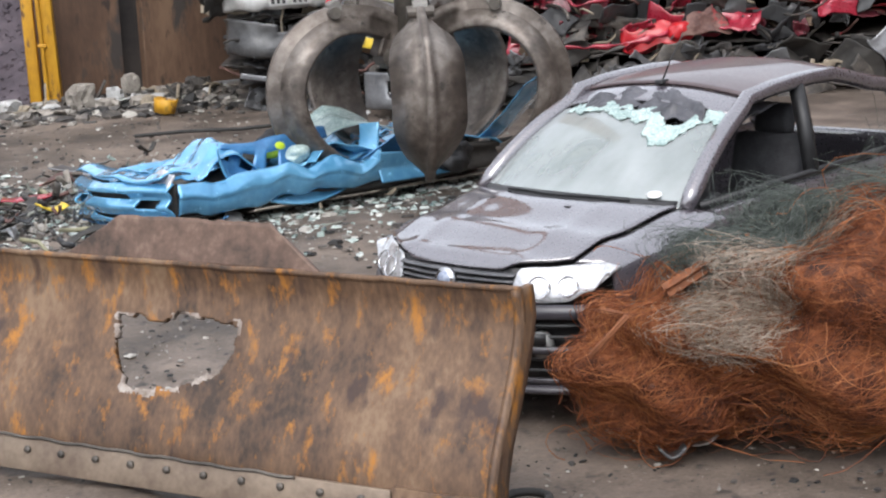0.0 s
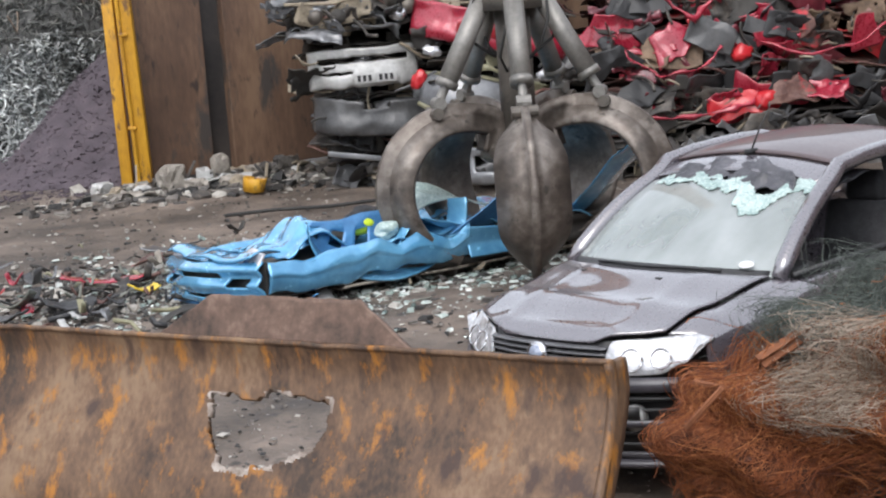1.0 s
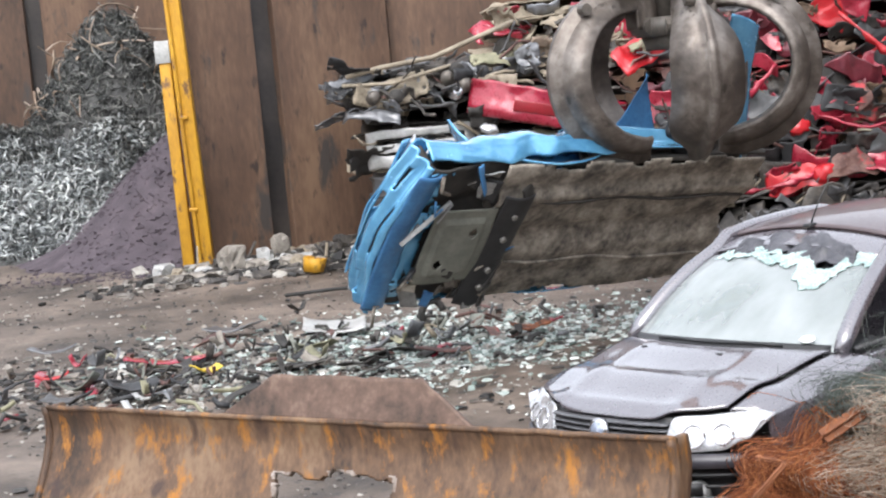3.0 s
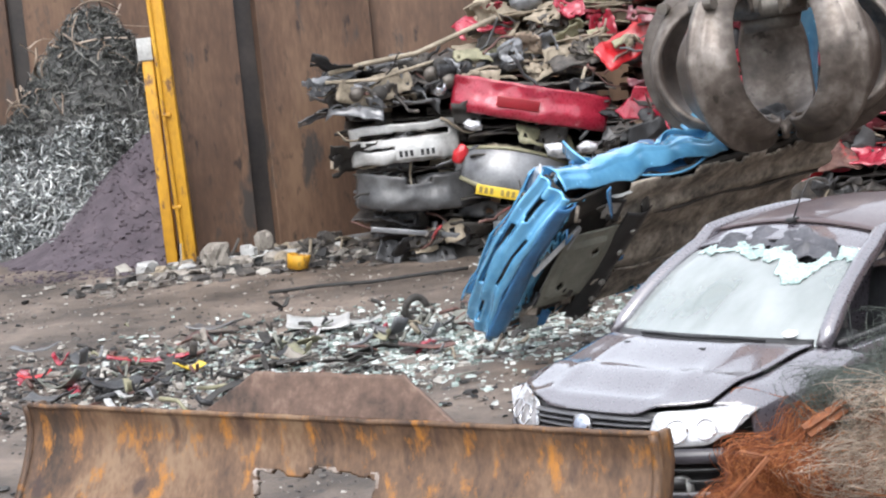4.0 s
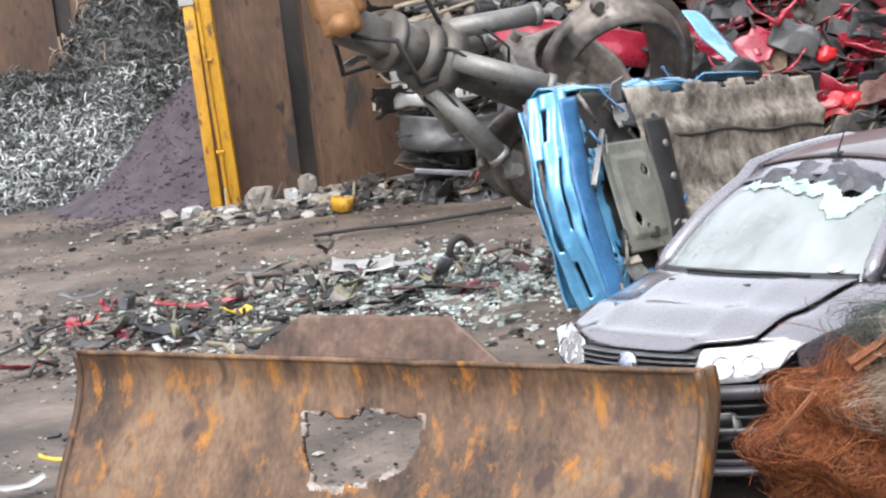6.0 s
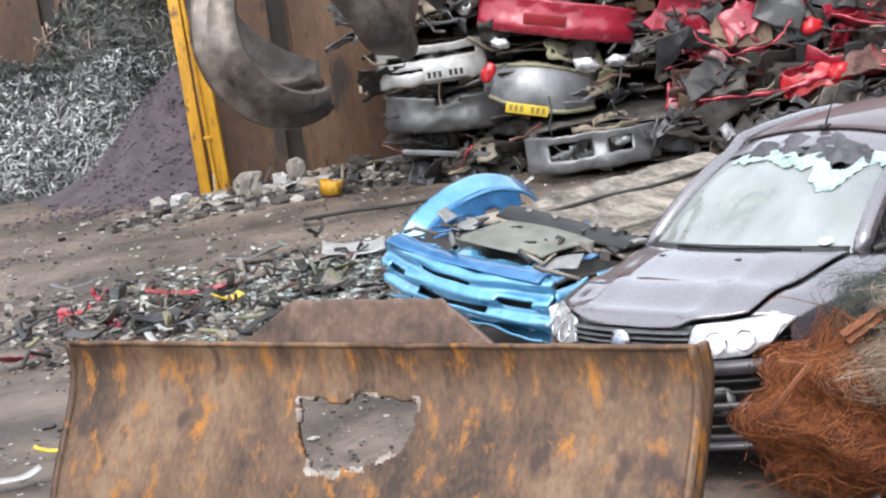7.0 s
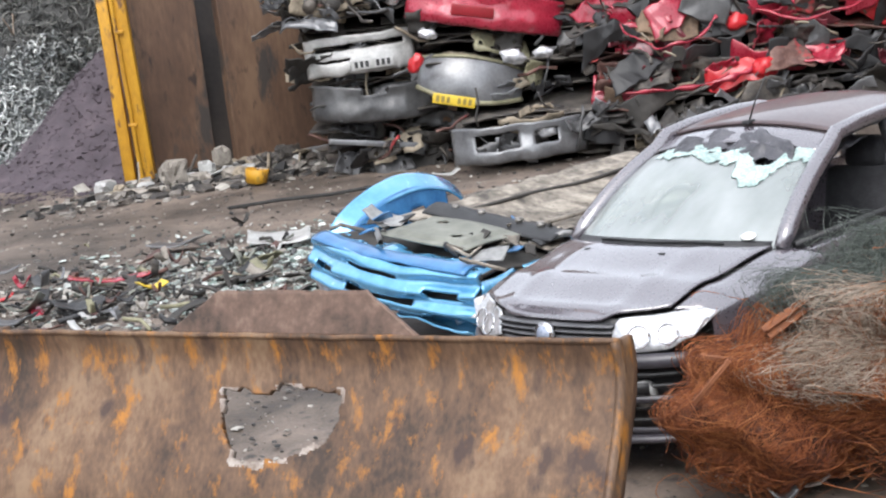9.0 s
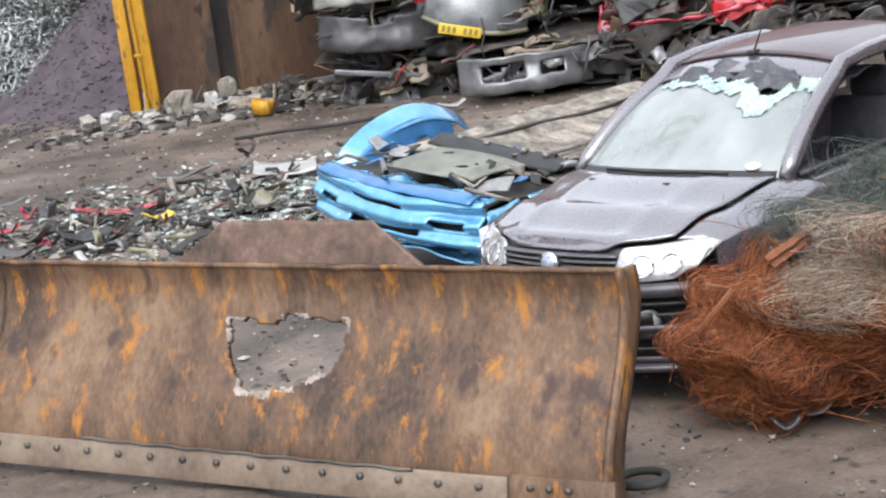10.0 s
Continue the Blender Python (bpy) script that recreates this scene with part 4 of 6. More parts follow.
RUST_CORE = mat("matted_rust", [(0.36, (0.03, 0.012, 0.008)), (0.5, (0.15, 0.048, 0.018)), (0.64, (0.3, 0.1, 0.036))], 7, 0.85, 0, 1.0, 45)
PALE_WIRE = mat("pale_matted_wire", [(0.25, (0.2, 0.14, 0.1)), (0.5, (0.33, 0.26, 0.2)), (0.75, (0.48, 0.4, 0.33))], 1.5, 0.8, 0, 0, 20, island=0.4)
GREEN_WIRE = mat("galvanised_green_grey_wire", [(0.25, (0.045, 0.056, 0.048)), (0.5, (0.10, 0.118, 0.104)), (0.75, (0.21, 0.23, 0.205))], 1.5, 0.55, 0.4, 0, 20, island=0.4)
SWARF = mat("bright_steel_swarf", [(0.2, (0.13, 0.14, 0.14)), (0.5, (0.38, 0.4, 0.4)), (0.8, (0.68, 0.7, 0.69))], 0.8, 0.35, 0.5, 0, 20, island=0.6)
SWARF_DARK = mat("dark_tangled_swarf", [(0.2, (0.04, 0.042, 0.042)), (0.5, (0.11, 0.115, 0.11)), (0.8, (0.3, 0.3, 0.28))], 0.8, 0.5, 0.4, 0, 20, island=0.6)
HEAP_CORE = mat("swarf_heap_core", [(0.3, (0.03, 0.03, 0.03)), (0.7, (0.16, 0.16, 0.155))], 6, 0.8, 0.2, 1.0, 40)
PURPLE = mat("purple_grey_grit", [(0.3, (0.046, 0.036, 0.045)), (0.6, (0.088, 0.07, 0.083)), (0.8, (0.14, 0.115, 0.126))], 2.5, 0.9, 0, 1.0, 50)
RED = mat("red_paint", [(0.3, (0.23, 0.012, 0.026)), (0.7, (0.4, 0.022, 0.05))], 3, 0.3, 0.1, 0.06, 30, coat=0.6, spots=(0.12, 0.03, 0.03), spot_scale=5, spot_at=0.68)
CRIMSON = mat("bright_red_plastic", [(0.3, (0.36, 0.01, 0.016)), (0.7, (0.56, 0.022, 0.03))], 3, 0.35, 0, 0.05, 30, coat=0.4)
ORANGE = mat("orange_red_paint", [(0.3, (0.55, 0.07, 0.02)), (0.7, (0.75, 0.13, 0.03))], 3, 0.35, 0.1, 0.06, 30, coat=0.5)
SILVER = mat("silver_paint", [(0.3, (0.11, 0.113, 0.12)), (0.7, (0.22, 0.225, 0.235))], 3, 0.35, 0.3, 0.06, 30, coat=0.5, spots=(0.1, 0.1, 0.1), spot_scale=4, spot_at=0.67)
WHITE = mat("dirty_white_paint", [(0.3, (0.3, 0.3, 0.29)), (0.7, (0.56, 0.56, 0.55))], 3, 0.35, 0, 0.06, 30, coat=0.3, spots=(0.2, 0.19, 0.18), spot_scale=5, spot_at=0.64)
GREY_BUMPER = mat("grey_bumper_plastic", [(0.3, (0.04, 0.04, 0.042)), (0.7, (0.1, 0.1, 0.102))], 3, 0.35, 0, 0.1, 30)
BEIGE = mat("beige_lining", [(0.3, (0.17, 0.14, 0.1)), (0.7, (0.4, 0.34, 0.26))], 3, 0.8, 0, 0.3, 30)
OLIVE = mat("olive_beige_panel", [(0.3, (0.15, 0.145, 0.09)), (0.7, (0.34, 0.32, 0.21))], 3, 0.5, 0.1, 0.2, 30)
SCRAP = mat("mixed_crushed_metal", [(0.2, (0.016, 0.015, 0.015)), (0.45, (0.055, 0.05, 0.047)), (0.62, (0.13, 0.115, 0.1)), (0.8, (0.28, 0.25, 0.22))], 3.5, 0.6, 0.3, 0.6, 25,
            spots=(0.16, 0.055, 0.03), spot_scale=3.0, spot_at=0.62)
SCRAP_RED = mat("crushed_red_brown_metal", [(0.2, (0.03, 0.018, 0.018)), (0.5, (0.12, 0.06, 0.05)), (0.75, (0.28, 0.17, 0.14))], 3.5, 0.6, 0.2, 0.6, 25,
                spots=(0.42, 0.03, 0.04), spot_scale=2.6, spot_at=0.55)
MAROON = mat("dark_torn_red", [(0.3, (0.07, 0.012, 0.018)), (0.7, (0.2, 0.03, 0.045))], 4, 0.35, 0.1, 0.1, 30, coat=0.5)
BROWN_LINING = mat("brown_torn_lining", [(0.3, (0.07, 0.045, 0.03)), (0.7, (0.22, 0.15, 0.1))], 5, 0.8, 0, 0.3, 30)
PLATE_Y = mat("yellow_plate", [(0.3, (0.6, 0.42, 0.03)), (0.7, (0.75, 0.55, 0.06))], 6, 0.4)
STONE = mat("broken_concrete", [(0.3, (0.15, 0.13, 0.11)), (0.7, (0.36, 0.33, 0.29))], 6, 0.85, 0, 0.5, 40)
GRIT_GLASS = mat("glass_crumbs", [(0.2, (0.17, 0.22, 0.2)), (0.5, (0.38, 0.44, 0.41)), (0.8, (0.66, 0.7, 0.67))], 2, 0.25, 0, 0, 20, island=0.7)
GRIT_MIX = mat("mixed_scrap_crumbs", [(0.2, (0.02, 0.02, 0.02)), (0.45, (0.07, 0.064, 0.06)), (0.62, (0.15, 0.132, 0.115)), (0.85, (0.42, 0.4, 0.36))], 2, 0.6, 0.1, 0, 20, island=0.8)
RNG = np.random.default_rng(5)


# ---- masses of wire and curls ----
def strands(name, paths, radius, material, parent=None, label="", flat=1.0):
    """Joins many strands (n x m x 3 points) into one mesh of thin three-sided tubes."""
    n, m, _ = paths.shape
    d = np.gradient(paths, axis=1)
    d /= np.linalg.norm(d, axis=2, keepdims=True) + 1e-9
    ref = RNG.normal(size=(n, 1, 3))
    a = np.cross(d, ref)
    a /= np.linalg.norm(a, axis=2, keepdims=True) + 1e-9
    b = np.cross(d, a)
    r = np.asarray(radius).reshape(-1, 1, 1) if np.ndim(radius) else radius
    ring = [paths + (a * math.cos(k * math.tau / 3) + b * flat * math.sin(k * math.tau / 3)) * r for k in range(3)]
    verts = np.stack(ring, axis=2).reshape(-1, 3)
    base = (np.arange(n)[:, None] * m + np.arange(m - 1)[None, :]).reshape(-1) * 3
    faces = np.concatenate([np.stack([base + k, base + (k + 1) % 3, base + 3 + (k + 1) % 3, base + 3 + k], axis=1) for k in range(3)])
    me = bpy.data.meshes.new(name)
    me.from_pydata(verts.tolist(), [], faces.tolist())
    me.polygons.foreach_set("use_smooth", np.ones(len(faces), dtype=bool))
    me.materials.append(material)
    ob = new(name, me)
    ob.parent = parent
    return tagged(ob, label, kind="stuff")


def ball_walk(n, steps, step, wiggle, lo, hi, phi, theta):
    """Strands that wander over a unit ball, between the radii lo and hi, from random starts in a sector (degrees)."""
    ph = np.radians(RNG.uniform(*phi, n))
    th = np.arcsin(RNG.uniform(math.sin(radians(theta[0])), math.sin(radians(theta[1])), n))
    p = np.stack([np.cos(th) * np.cos(ph), np.cos(th) * np.sin(ph), np.sin(th)], axis=1)
    d = RNG.normal(size=(n, 3))
    curl = RNG.normal(size=(n, 3)) * wiggle
    rad = RNG.uniform(lo, hi, n)
    drift = RNG.normal(size=n) * 0.012
    out = []
    for k in range(steps):
        out.append(p * rad[:, None])
        d = d + np.cross(curl, d) + RNG.normal(size=(n, 3)) * wiggle * 0.35
        d -= p * (d * p).sum(1, keepdims=True)
        d /= np.linalg.norm(d, axis=1, keepdims=True) + 1e-9
        p = p + d * step
        p /= np.linalg.norm(p, axis=1, keepdims=True)
        rad = rad + drift
    return np.stack(out, axis=1)


def lobe(paths, c, r, yaw):
    a = radians(yaw)
    flat = paths.reshape(-1, 3)
    lump = 1 + 0.17 * np.sin(flat[:, 0] * 5.1 + c[0] * 7) * np.sin(flat[:, 1] * 4.3 + 1.0) + 0.09 * np.sin(flat[:, 2] * 7.7 + flat[:, 0] * 6.0 + c[1] * 9)
    q = (flat * lump[:, None]).reshape(paths.shape) * np.array(r)
    x = q[..., 0] * math.cos(a) - q[..., 1] * math.sin(a)
    y = q[..., 0] * math.sin(a) + q[..., 1] * math.cos(a)
    out = np.stack([x + c[0], y + c[1], np.maximum(q[..., 2] + c[2], 0.012)], axis=-1)
    return out


def build_wire_bale():
    bale = thing("wire_bale", pose(2.4, 8.1, 0), "heap of tangled rusty wire with grey-green mesh over it", "scrap wire")
    lobes = [((-0.80, 0.02, 0.38), (0.50, 0.36, 0.38), 25), ((0.10, 0.06, 0.50), (0.85, 0.56, 0.50), 22), ((1.15, 0.18, 0.62), (1.0, 0.70, 0.66), 10)]
    for k, (c, r, yaw) in enumerate(lobes):
        bm = bmesh.new()
        bmesh.ops.create_icosphere(bm, subdivisions=5, radius=1)
        m = Matrix.Translation(c) @ pose(0, 0, 0, 0, 0, yaw)
        for v in bm.verts:
            lump = 1 + 0.17 * math.sin(v.co.x * 5.1 + c[0] * 7) * math.sin(v.co.y * 4.3 + 1.0) + 0.09 * math.sin(v.co.z * 7.7 + v.co.x * 6.0 + c[1] * 9)
            q = v.co * lump * (0.96 + 0.05 * fbm(v.co * 6, 1.0) + 0.03 * fbm(v.co * 17, 1.0))
            v.co = m @ Vector((q.x * r[0], q.y * r[1], q.z * r[2]))
            v.co.z = max(v.co.z, 0.01)
        part("matted_core", bm, RUST_CORE, bale, "dense matted rusty core")
        n = (6500, 9000, 7000)[k]
        strands("rusty_wire_tangle", lobe(ball_walk(n, 9, 0.05 if k else 0.08, 0.16, 0.9, 1.07, (0, 360), (-75, 90)), c, r, yaw), RNG.uniform(0.0006, 0.0017, n), RUST_WIRE, bale, "tangled thin rusty wire")
        strands("springy_wire_tangle", lobe(ball_walk(170, 16, 0.07, 0.35, 1.0, 1.13, (0, 360), (-40, 90)), c, r, yaw), 0.0022, RUST_WIRE, bale, "loose springy wire ends")
    c, r, yaw = lobes[1]
    strands("pale_wire_tangle", lobe(ball_walk(3000, 9, 0.03, 0.3, 1.0, 1.10, (152, 204), (2, 75)), c, r, yaw), RNG.uniform(0.0007, 0.0018, 3000), PALE_WIRE, bale, "pale grey matted wire")
    c, r, yaw = lobes[2]
    strands("pale_wire_tangle", lobe(ball_walk(2200, 9, 0.035, 0.3, 0.99, 1.07, (205, 225), (-30, 60)), c, r, yaw), RNG.uniform(0.0007, 0.0018, 2200), PALE_WIRE, bale, "pale grey matted wire")
    # grey-green mesh netting draped along the back ridge
    for k in (1, 2):
        c, r, yaw = lobes[k]
        up = (c[0] - 0.05, c[1] + 0.14, c[2] + 0.05)
        strands("mesh_netting", lobe(ball_walk(4600, 12, 0.04, 0.5, 0.94, 1.08, (40, 215), (25, 90)), up, r, yaw), 0.0012, GREEN_WIRE, bale, "grey-green crimped wire netting")
    strands("mesh_netting", lobe(ball_walk(800, 12, 0.06, 0.45, 0.95, 1.12, (60, 200), (30, 90)), (-0.55, 0.14, 0.40), (0.5, 0.3, 0.32), 25), 0.0012, GREEN_WIRE, bale, "grey-green crimped wire netting")
    # bent bars and rags caught in it
    for p0, p1, w, m, lab in (((-0.92, -0.25, 0.78), (-0.63, -0.15, 0.91), 0.07, RUST_BAR, "rusty angle bar"), ((-1.2, -0.17, 0.697), (-0.94, -0.30, 0.65), 0.026, RUST_BAR, "rusty flat strip"),
                              ((-1.27, -0.32, 0.53), (-1.11, -0.37, 0.71), 0.026, RUST_BAR, "rusty flat strip")):
        bm = bmesh.new()
        a, b = Vector(p0), Vector(p1)
        d = b - a
        box(bm, d.length, w, 0.012, Matrix.Translation((a + b) / 2) @ d.to_track_quat("X", "Z").to_matrix().to_4x4() @ pose(0, 0, 0, 50), 0.003)
        box(bm, d.length, 0.012, w, Matrix.Translation((a + b) / 2) @ d.to_track_quat("X", "Z").to_matrix().to_4x4() @ pose(0, 0.0, 0.0, 50), 0.003)
        part("metal_bar", bm, m, bale, lab)
    for x, y, z, s, m in ((0.75, -0.50, 0.55, 0.09, mat("faded_pink_cloth", [(0.3, (0.5, 0.15, 0.16)), (0.7, (0.7, 0.3, 0.3))], 9, 0.9)), (0.12, -0.50, 0.26, 0.09, BEIGE), (0.32, -0.52, 0.42, 0.06, BEIGE), (0.5, -0.5, 0.75, 0.05, WHITE)):
        bm = bmesh.new()
        grid(bm, lambda a, b: Vector((x + s * (a * 2 - 1) + s * 0.5 * fbm((a, b, x), 2), y + s * 0.6 * fbm((a, b, z), 3), z + s * (b * 2 - 1) * 0.7 + s * 0.4 * fbm((a, b, 4), 3))), 8, 8, 0.006)
        part("rag", bm, m, bale)


# ---- swarf heaps ----
def heap_z(x, y):
    big = 3.7 * math.exp(-(((x + 5.55) / 1.75) ** 2 + ((y - 31.2) / 1.9) ** 2))
    front = 2.0 * math.exp(-(((x + 7.6) / 2.1) ** 2 + ((y - 29.2) / 1.35) ** 2))
    return max(big, front) + 0.35 * min(big, front) + 0.14 * fbm((x, y, 0), 1.2) - 0.22


def grit_z(x, y):
    return 1.95 * math.exp(-(((x + 3.75) / 1.65) ** 2 + ((y - 27.2) / 1.7) ** 2)) + 0.05 * fbm((x, y, 3), 2.0) - 0.16


def build_heaps():
    heap = thing("swarf_heap", Matrix(), "tall heap of bright and dark curly steel swarf", "scrap heap")
    bm = bmesh.new()
    grid(bm, lambda a, b: Vector((-12 + 8.7 * a, 26.0 + 6.8 * b, max(heap_z(-12 + 8.7 * a, 26.0 + 6.8 * b), -0.1))), 90, 80)
    part("heap_core", bm, HEAP_CORE, heap)

    def curls(n, pick, size, rad, turns):
        xy = []
        while len(xy) < n:
            x, y = RNG.uniform(-11.5, -3.4), RNG.uniform(26.2, 32.6)
            if heap_z(x, y) > 0.0 and pick(x, y):
                xy.append((x, y, heap_z(x, y) + RNG.uniform(-0.02, 0.1)))
        c = np.array(xy)[:, None, :]
        t = np.linspace(0, 1, 10)[None, :, None]
        ax = RNG.normal(size=(n, 1, 3))
        ax /= np.linalg.norm(ax, axis=2, keepdims=True)
        e1 = np.cross(ax, RNG.normal(size=(n, 1, 3)))
        e1 /= np.linalg.norm(e1, axis=2, keepdims=True)
        e2 = np.cross(ax, e1)
        L, rr = RNG.uniform(*size, (n, 1, 1)), RNG.uniform(*rad, (n, 1, 1))
        ang = t * RNG.uniform(*turns, (n, 1, 1))
        return c + ax * L * (t - 0.5) + (e1 * np.cos(ang) + e2 * np.sin(ang)) * rr
    strands("bright_swarf", curls(7500, lambda x, y: heap_z(x, y) < 1.75 + 0.4 * fbm((x, y, 1), 0.8) and y < 30 and x < -4.2 + 0.5 * fbm((x, y, 4), 1), (0.06, 0.24), (0.03, 0.09), (1.5, 5)), RNG.uniform(0.010, 0.028, 7500), SWARF, heap, "bright steel swarf curls", 0.35)
    strands("dark_swarf", curls(7000, lambda x, y: heap_z(x, y) > 1.6 + 0.4 * fbm((x, y, 2), 0.8) or x > -5.3, (0.06, 0.3), (0.03, 0.12), (1.5, 5)), RNG.uniform(0.008, 0.02, 7000), SWARF_DARK, heap, "dark oily swarf curls", 0.35)
    strands("long_ribbon_tangle", curls(70, lambda x, y: y > 29.6 and heap_z(x, y) > 2.0, (0.5, 1.3), (0.05, 0.2), (2, 7)), RNG.uniform(0.015, 0.03, 70), PALE_WIRE, heap, "long pale swarf ribbons", 0.35)
    grit = thing("grit_heap", Matrix(), "low heap of purple-grey metal grit against the post", "scrap heap")
    bm = bmesh.new()
    grid(bm, lambda a, b: Vector((-7.0 + 3.45 * a, 23.6 + 6.0 * b, max(grit_z(-7.0 + 3.45 * a, 23.6 + 6.0 * b), -0.1))), 70, 90)
    part("grit", bm, PURPLE, grit)
    scatter_crumbs("grit_crumbs", 4200, lambda n: (lambda q: np.column_stack([q, [max(grit_z(x, y), 0.0) - 0.01 for x, y in q]]))(np.stack([RNG.normal(-4.2, 0.8, n).clip(-7, -3.6), RNG.uniform(23.7, 28.2, n)], 1)), (0.02, 0.09), PURPLE, "purple-grey metal crumbs on the heap")
    strands("stray_swarf", curls(260, lambda x, y: x > -5.6 and y < 28 and grit_z(x, y) > 0, (0.06, 0.2), (0.03, 0.07), (1.5, 5)) + np.array([0, -1.2, 0.25]), 0.012, SWARF, grit, "stray swarf curls on the grit", 0.35)


# ---- crushed cars ----
def crumple(bm, m, sx, sy, amp, seed, thick=0.012, n=14, bend=0.0, ragged=0.0):
    """A crumpled sheet of sx by sy, folded by noise, added to bm at the pose m."""
    o = Vector((seed * 3.7, seed * 1.3, seed * 2.1))

    def fn(a, b):
        p = Vector(((a - 0.5) * sx, (b - 0.5) * sy, 0))
        q = p * (1.6 / max(0.3, min(sx, sy))) + o
        z = amp * (fbm(q, 1.0) + 0.5 * abs(fbm(q * 2.3, 1.0))) + bend * (a - 0.5) ** 2
        return m @ (p + Vector((amp * 0.6 * fbm(q + Vector((7, 0, 0)), 1.2), amp * 0.6 * fbm(q + Vector((0, 7, 0)), 1.2), z)))
    nx = max(4, int(n * min(1.6, sx / max(sx, sy) * 1.3)))
    ny = max(4, int(n * min(1.6, sy / max(sx, sy) * 1.3)))
    grid(bm, fn, nx, ny, thick, (lambda a, b: fbm((a * 3 + seed, b * 3, seed), 1.5) > 0.55 - ragged) if ragged else None)


def bumper_part(name, parent, w, h, m, material, label, slots=(), depth=0.22, sag=0.0, seed=0):
    bm = bmesh.new()

    def fn(a, b):
        s = a * 2 - 1
        bow = depth * abs(s) ** 3
        prof = 0.05 * math.sin(math.pi * b) + 0.03 * math.sin(2 * math.pi * b + 0.6)
        q = Vector((s * w / 2, bow - prof, (b - 0.5) * h - sag * (1 - s * s)))
        return m @ (q + Vector((0, 1, 0.6)) * 0.03 * fbm((s * 2, b, seed), 1.7))
    grid(bm, fn, 44, 14, 0.02, lambda a, b: any(x0 < a < x1 and z0 < b < z1 for x0, x1, z0, z1 in slots))
    return part(name, bm, material, parent, label)


def crushed_car(x0, x1, y0, y1, z0, z1, seed, skins, bits, label, strips=18, tilt=0.0):
    """A flattened car: layered crumpled sheets, with bent strips, pipes and panels sticking out of the front."""
    rnd = random.Random(seed)
    w, d, h = x1 - x0, y1 - y0, z1 - z0
    car = thing("crushed_car", Matrix.Translation((x0 + w / 2, y0 + d / 2, z0)) @ pose(0, 0, 0, 0, tilt, 0), label, "crushed car", "stacked crushed cars")
    bm = bmesh.new()
    layers = max(3, int(h / 0.1))
    for k in range(layers):
        crumple(bm, pose(rnd.uniform(-0.04, 0.04), rnd.uniform(0, 0.12), h * (k + 0.5) / layers, rnd.uniform(-4, 4), rnd.uniform(-3, 3), rnd.uniform(-5, 5)),
                w * rnd.uniform(0.9, 1.03), d * rnd.uniform(0.9, 1.0), 0.10, seed * 10 + k, 0.02, 30)
    part("flattened_body", bm, skins[0], car)
    for k in range(strips):
        bm = bmesh.new()
        sx, sy = rnd.uniform(0.15, 0.75), rnd.uniform(0.06, 0.34)
        x = rnd.uniform(-0.5, 0.5) * w
        p = pose(x, -d / 2 + rnd.uniform(-0.12, 0.25), rnd.uniform(0.05, 0.98) * h, 90 + rnd.uniform(-60, 60), rnd.uniform(-18, 18), rnd.uniform(-25, 25))
        crumple(bm, p, sx, sy, 0.06, seed * 31 + k, 0.012, 10, rnd.uniform(-0.4, 0.4), 0.1)
        part("bent_panel", bm, rnd.choice(bits), car)
    for k in range(strips // 2):
        p = Vector((rnd.uniform(-0.5, 0.5) * w, -d / 2 + rnd.uniform(-0.12, 0.1), rnd.uniform(0.05, 0.95) * h))
        pts = [p]
        dr = Vector((rnd.uniform(-1, 1), rnd.uniform(-0.3, 0.3), rnd.uniform(-0.4, 0.4))).normalized()
        for q in range(5):
            dr = (dr + Vector((rnd.uniform(-0.5, 0.5), rnd.uniform(-0.4, 0.4), rnd.uniform(-0.5, 0.5)))).normalized()
            pts.append(pts[-1] + dr * rnd.uniform(0.06, 0.14))
        bm = bmesh.new()
        tube(bm, pts, rnd.uniform(0.008, 0.022), 6)
        part("bent_pipe", bm, rnd.choice([SCRAP, UNDER, BEIGE, GREY_BUMPER, SCRAP_RED]), car)
    return car


def lamp_unit(parent, p, s, material=None):
    bm = bmesh.new()
    bmesh.ops.create_icosphere(bm, subdivisions=3, radius=0.5)
    for v in bm.verts:
        q = v.co * (1 + 0.35 * fbm(v.co * 3 + p.translation, 1.0))
        v.co = p @ Vector((q.x * s * 1.15, q.y * 0.14, q.z * s * 0.68))
    part("lamp_unit", bm, material or LAMP, parent)


def plate_bars(parent, p, w, h, face, ink):
    bm = bmesh.new()
    box(bm, w, 0.012, h, p, 0.004)
    pl = part("number_plate", bm, face, parent, "plate with plain dark bars")
    for k in range(7):
        if k == 3:
            continue
        bm = bmesh.new()
        box(bm, w * 0.075, 0.006, h * 0.6, p @ pose((k - 3) * w * 0.128, -0.009, 0))
        part("bar", bm, ink, pl, smooth=False)


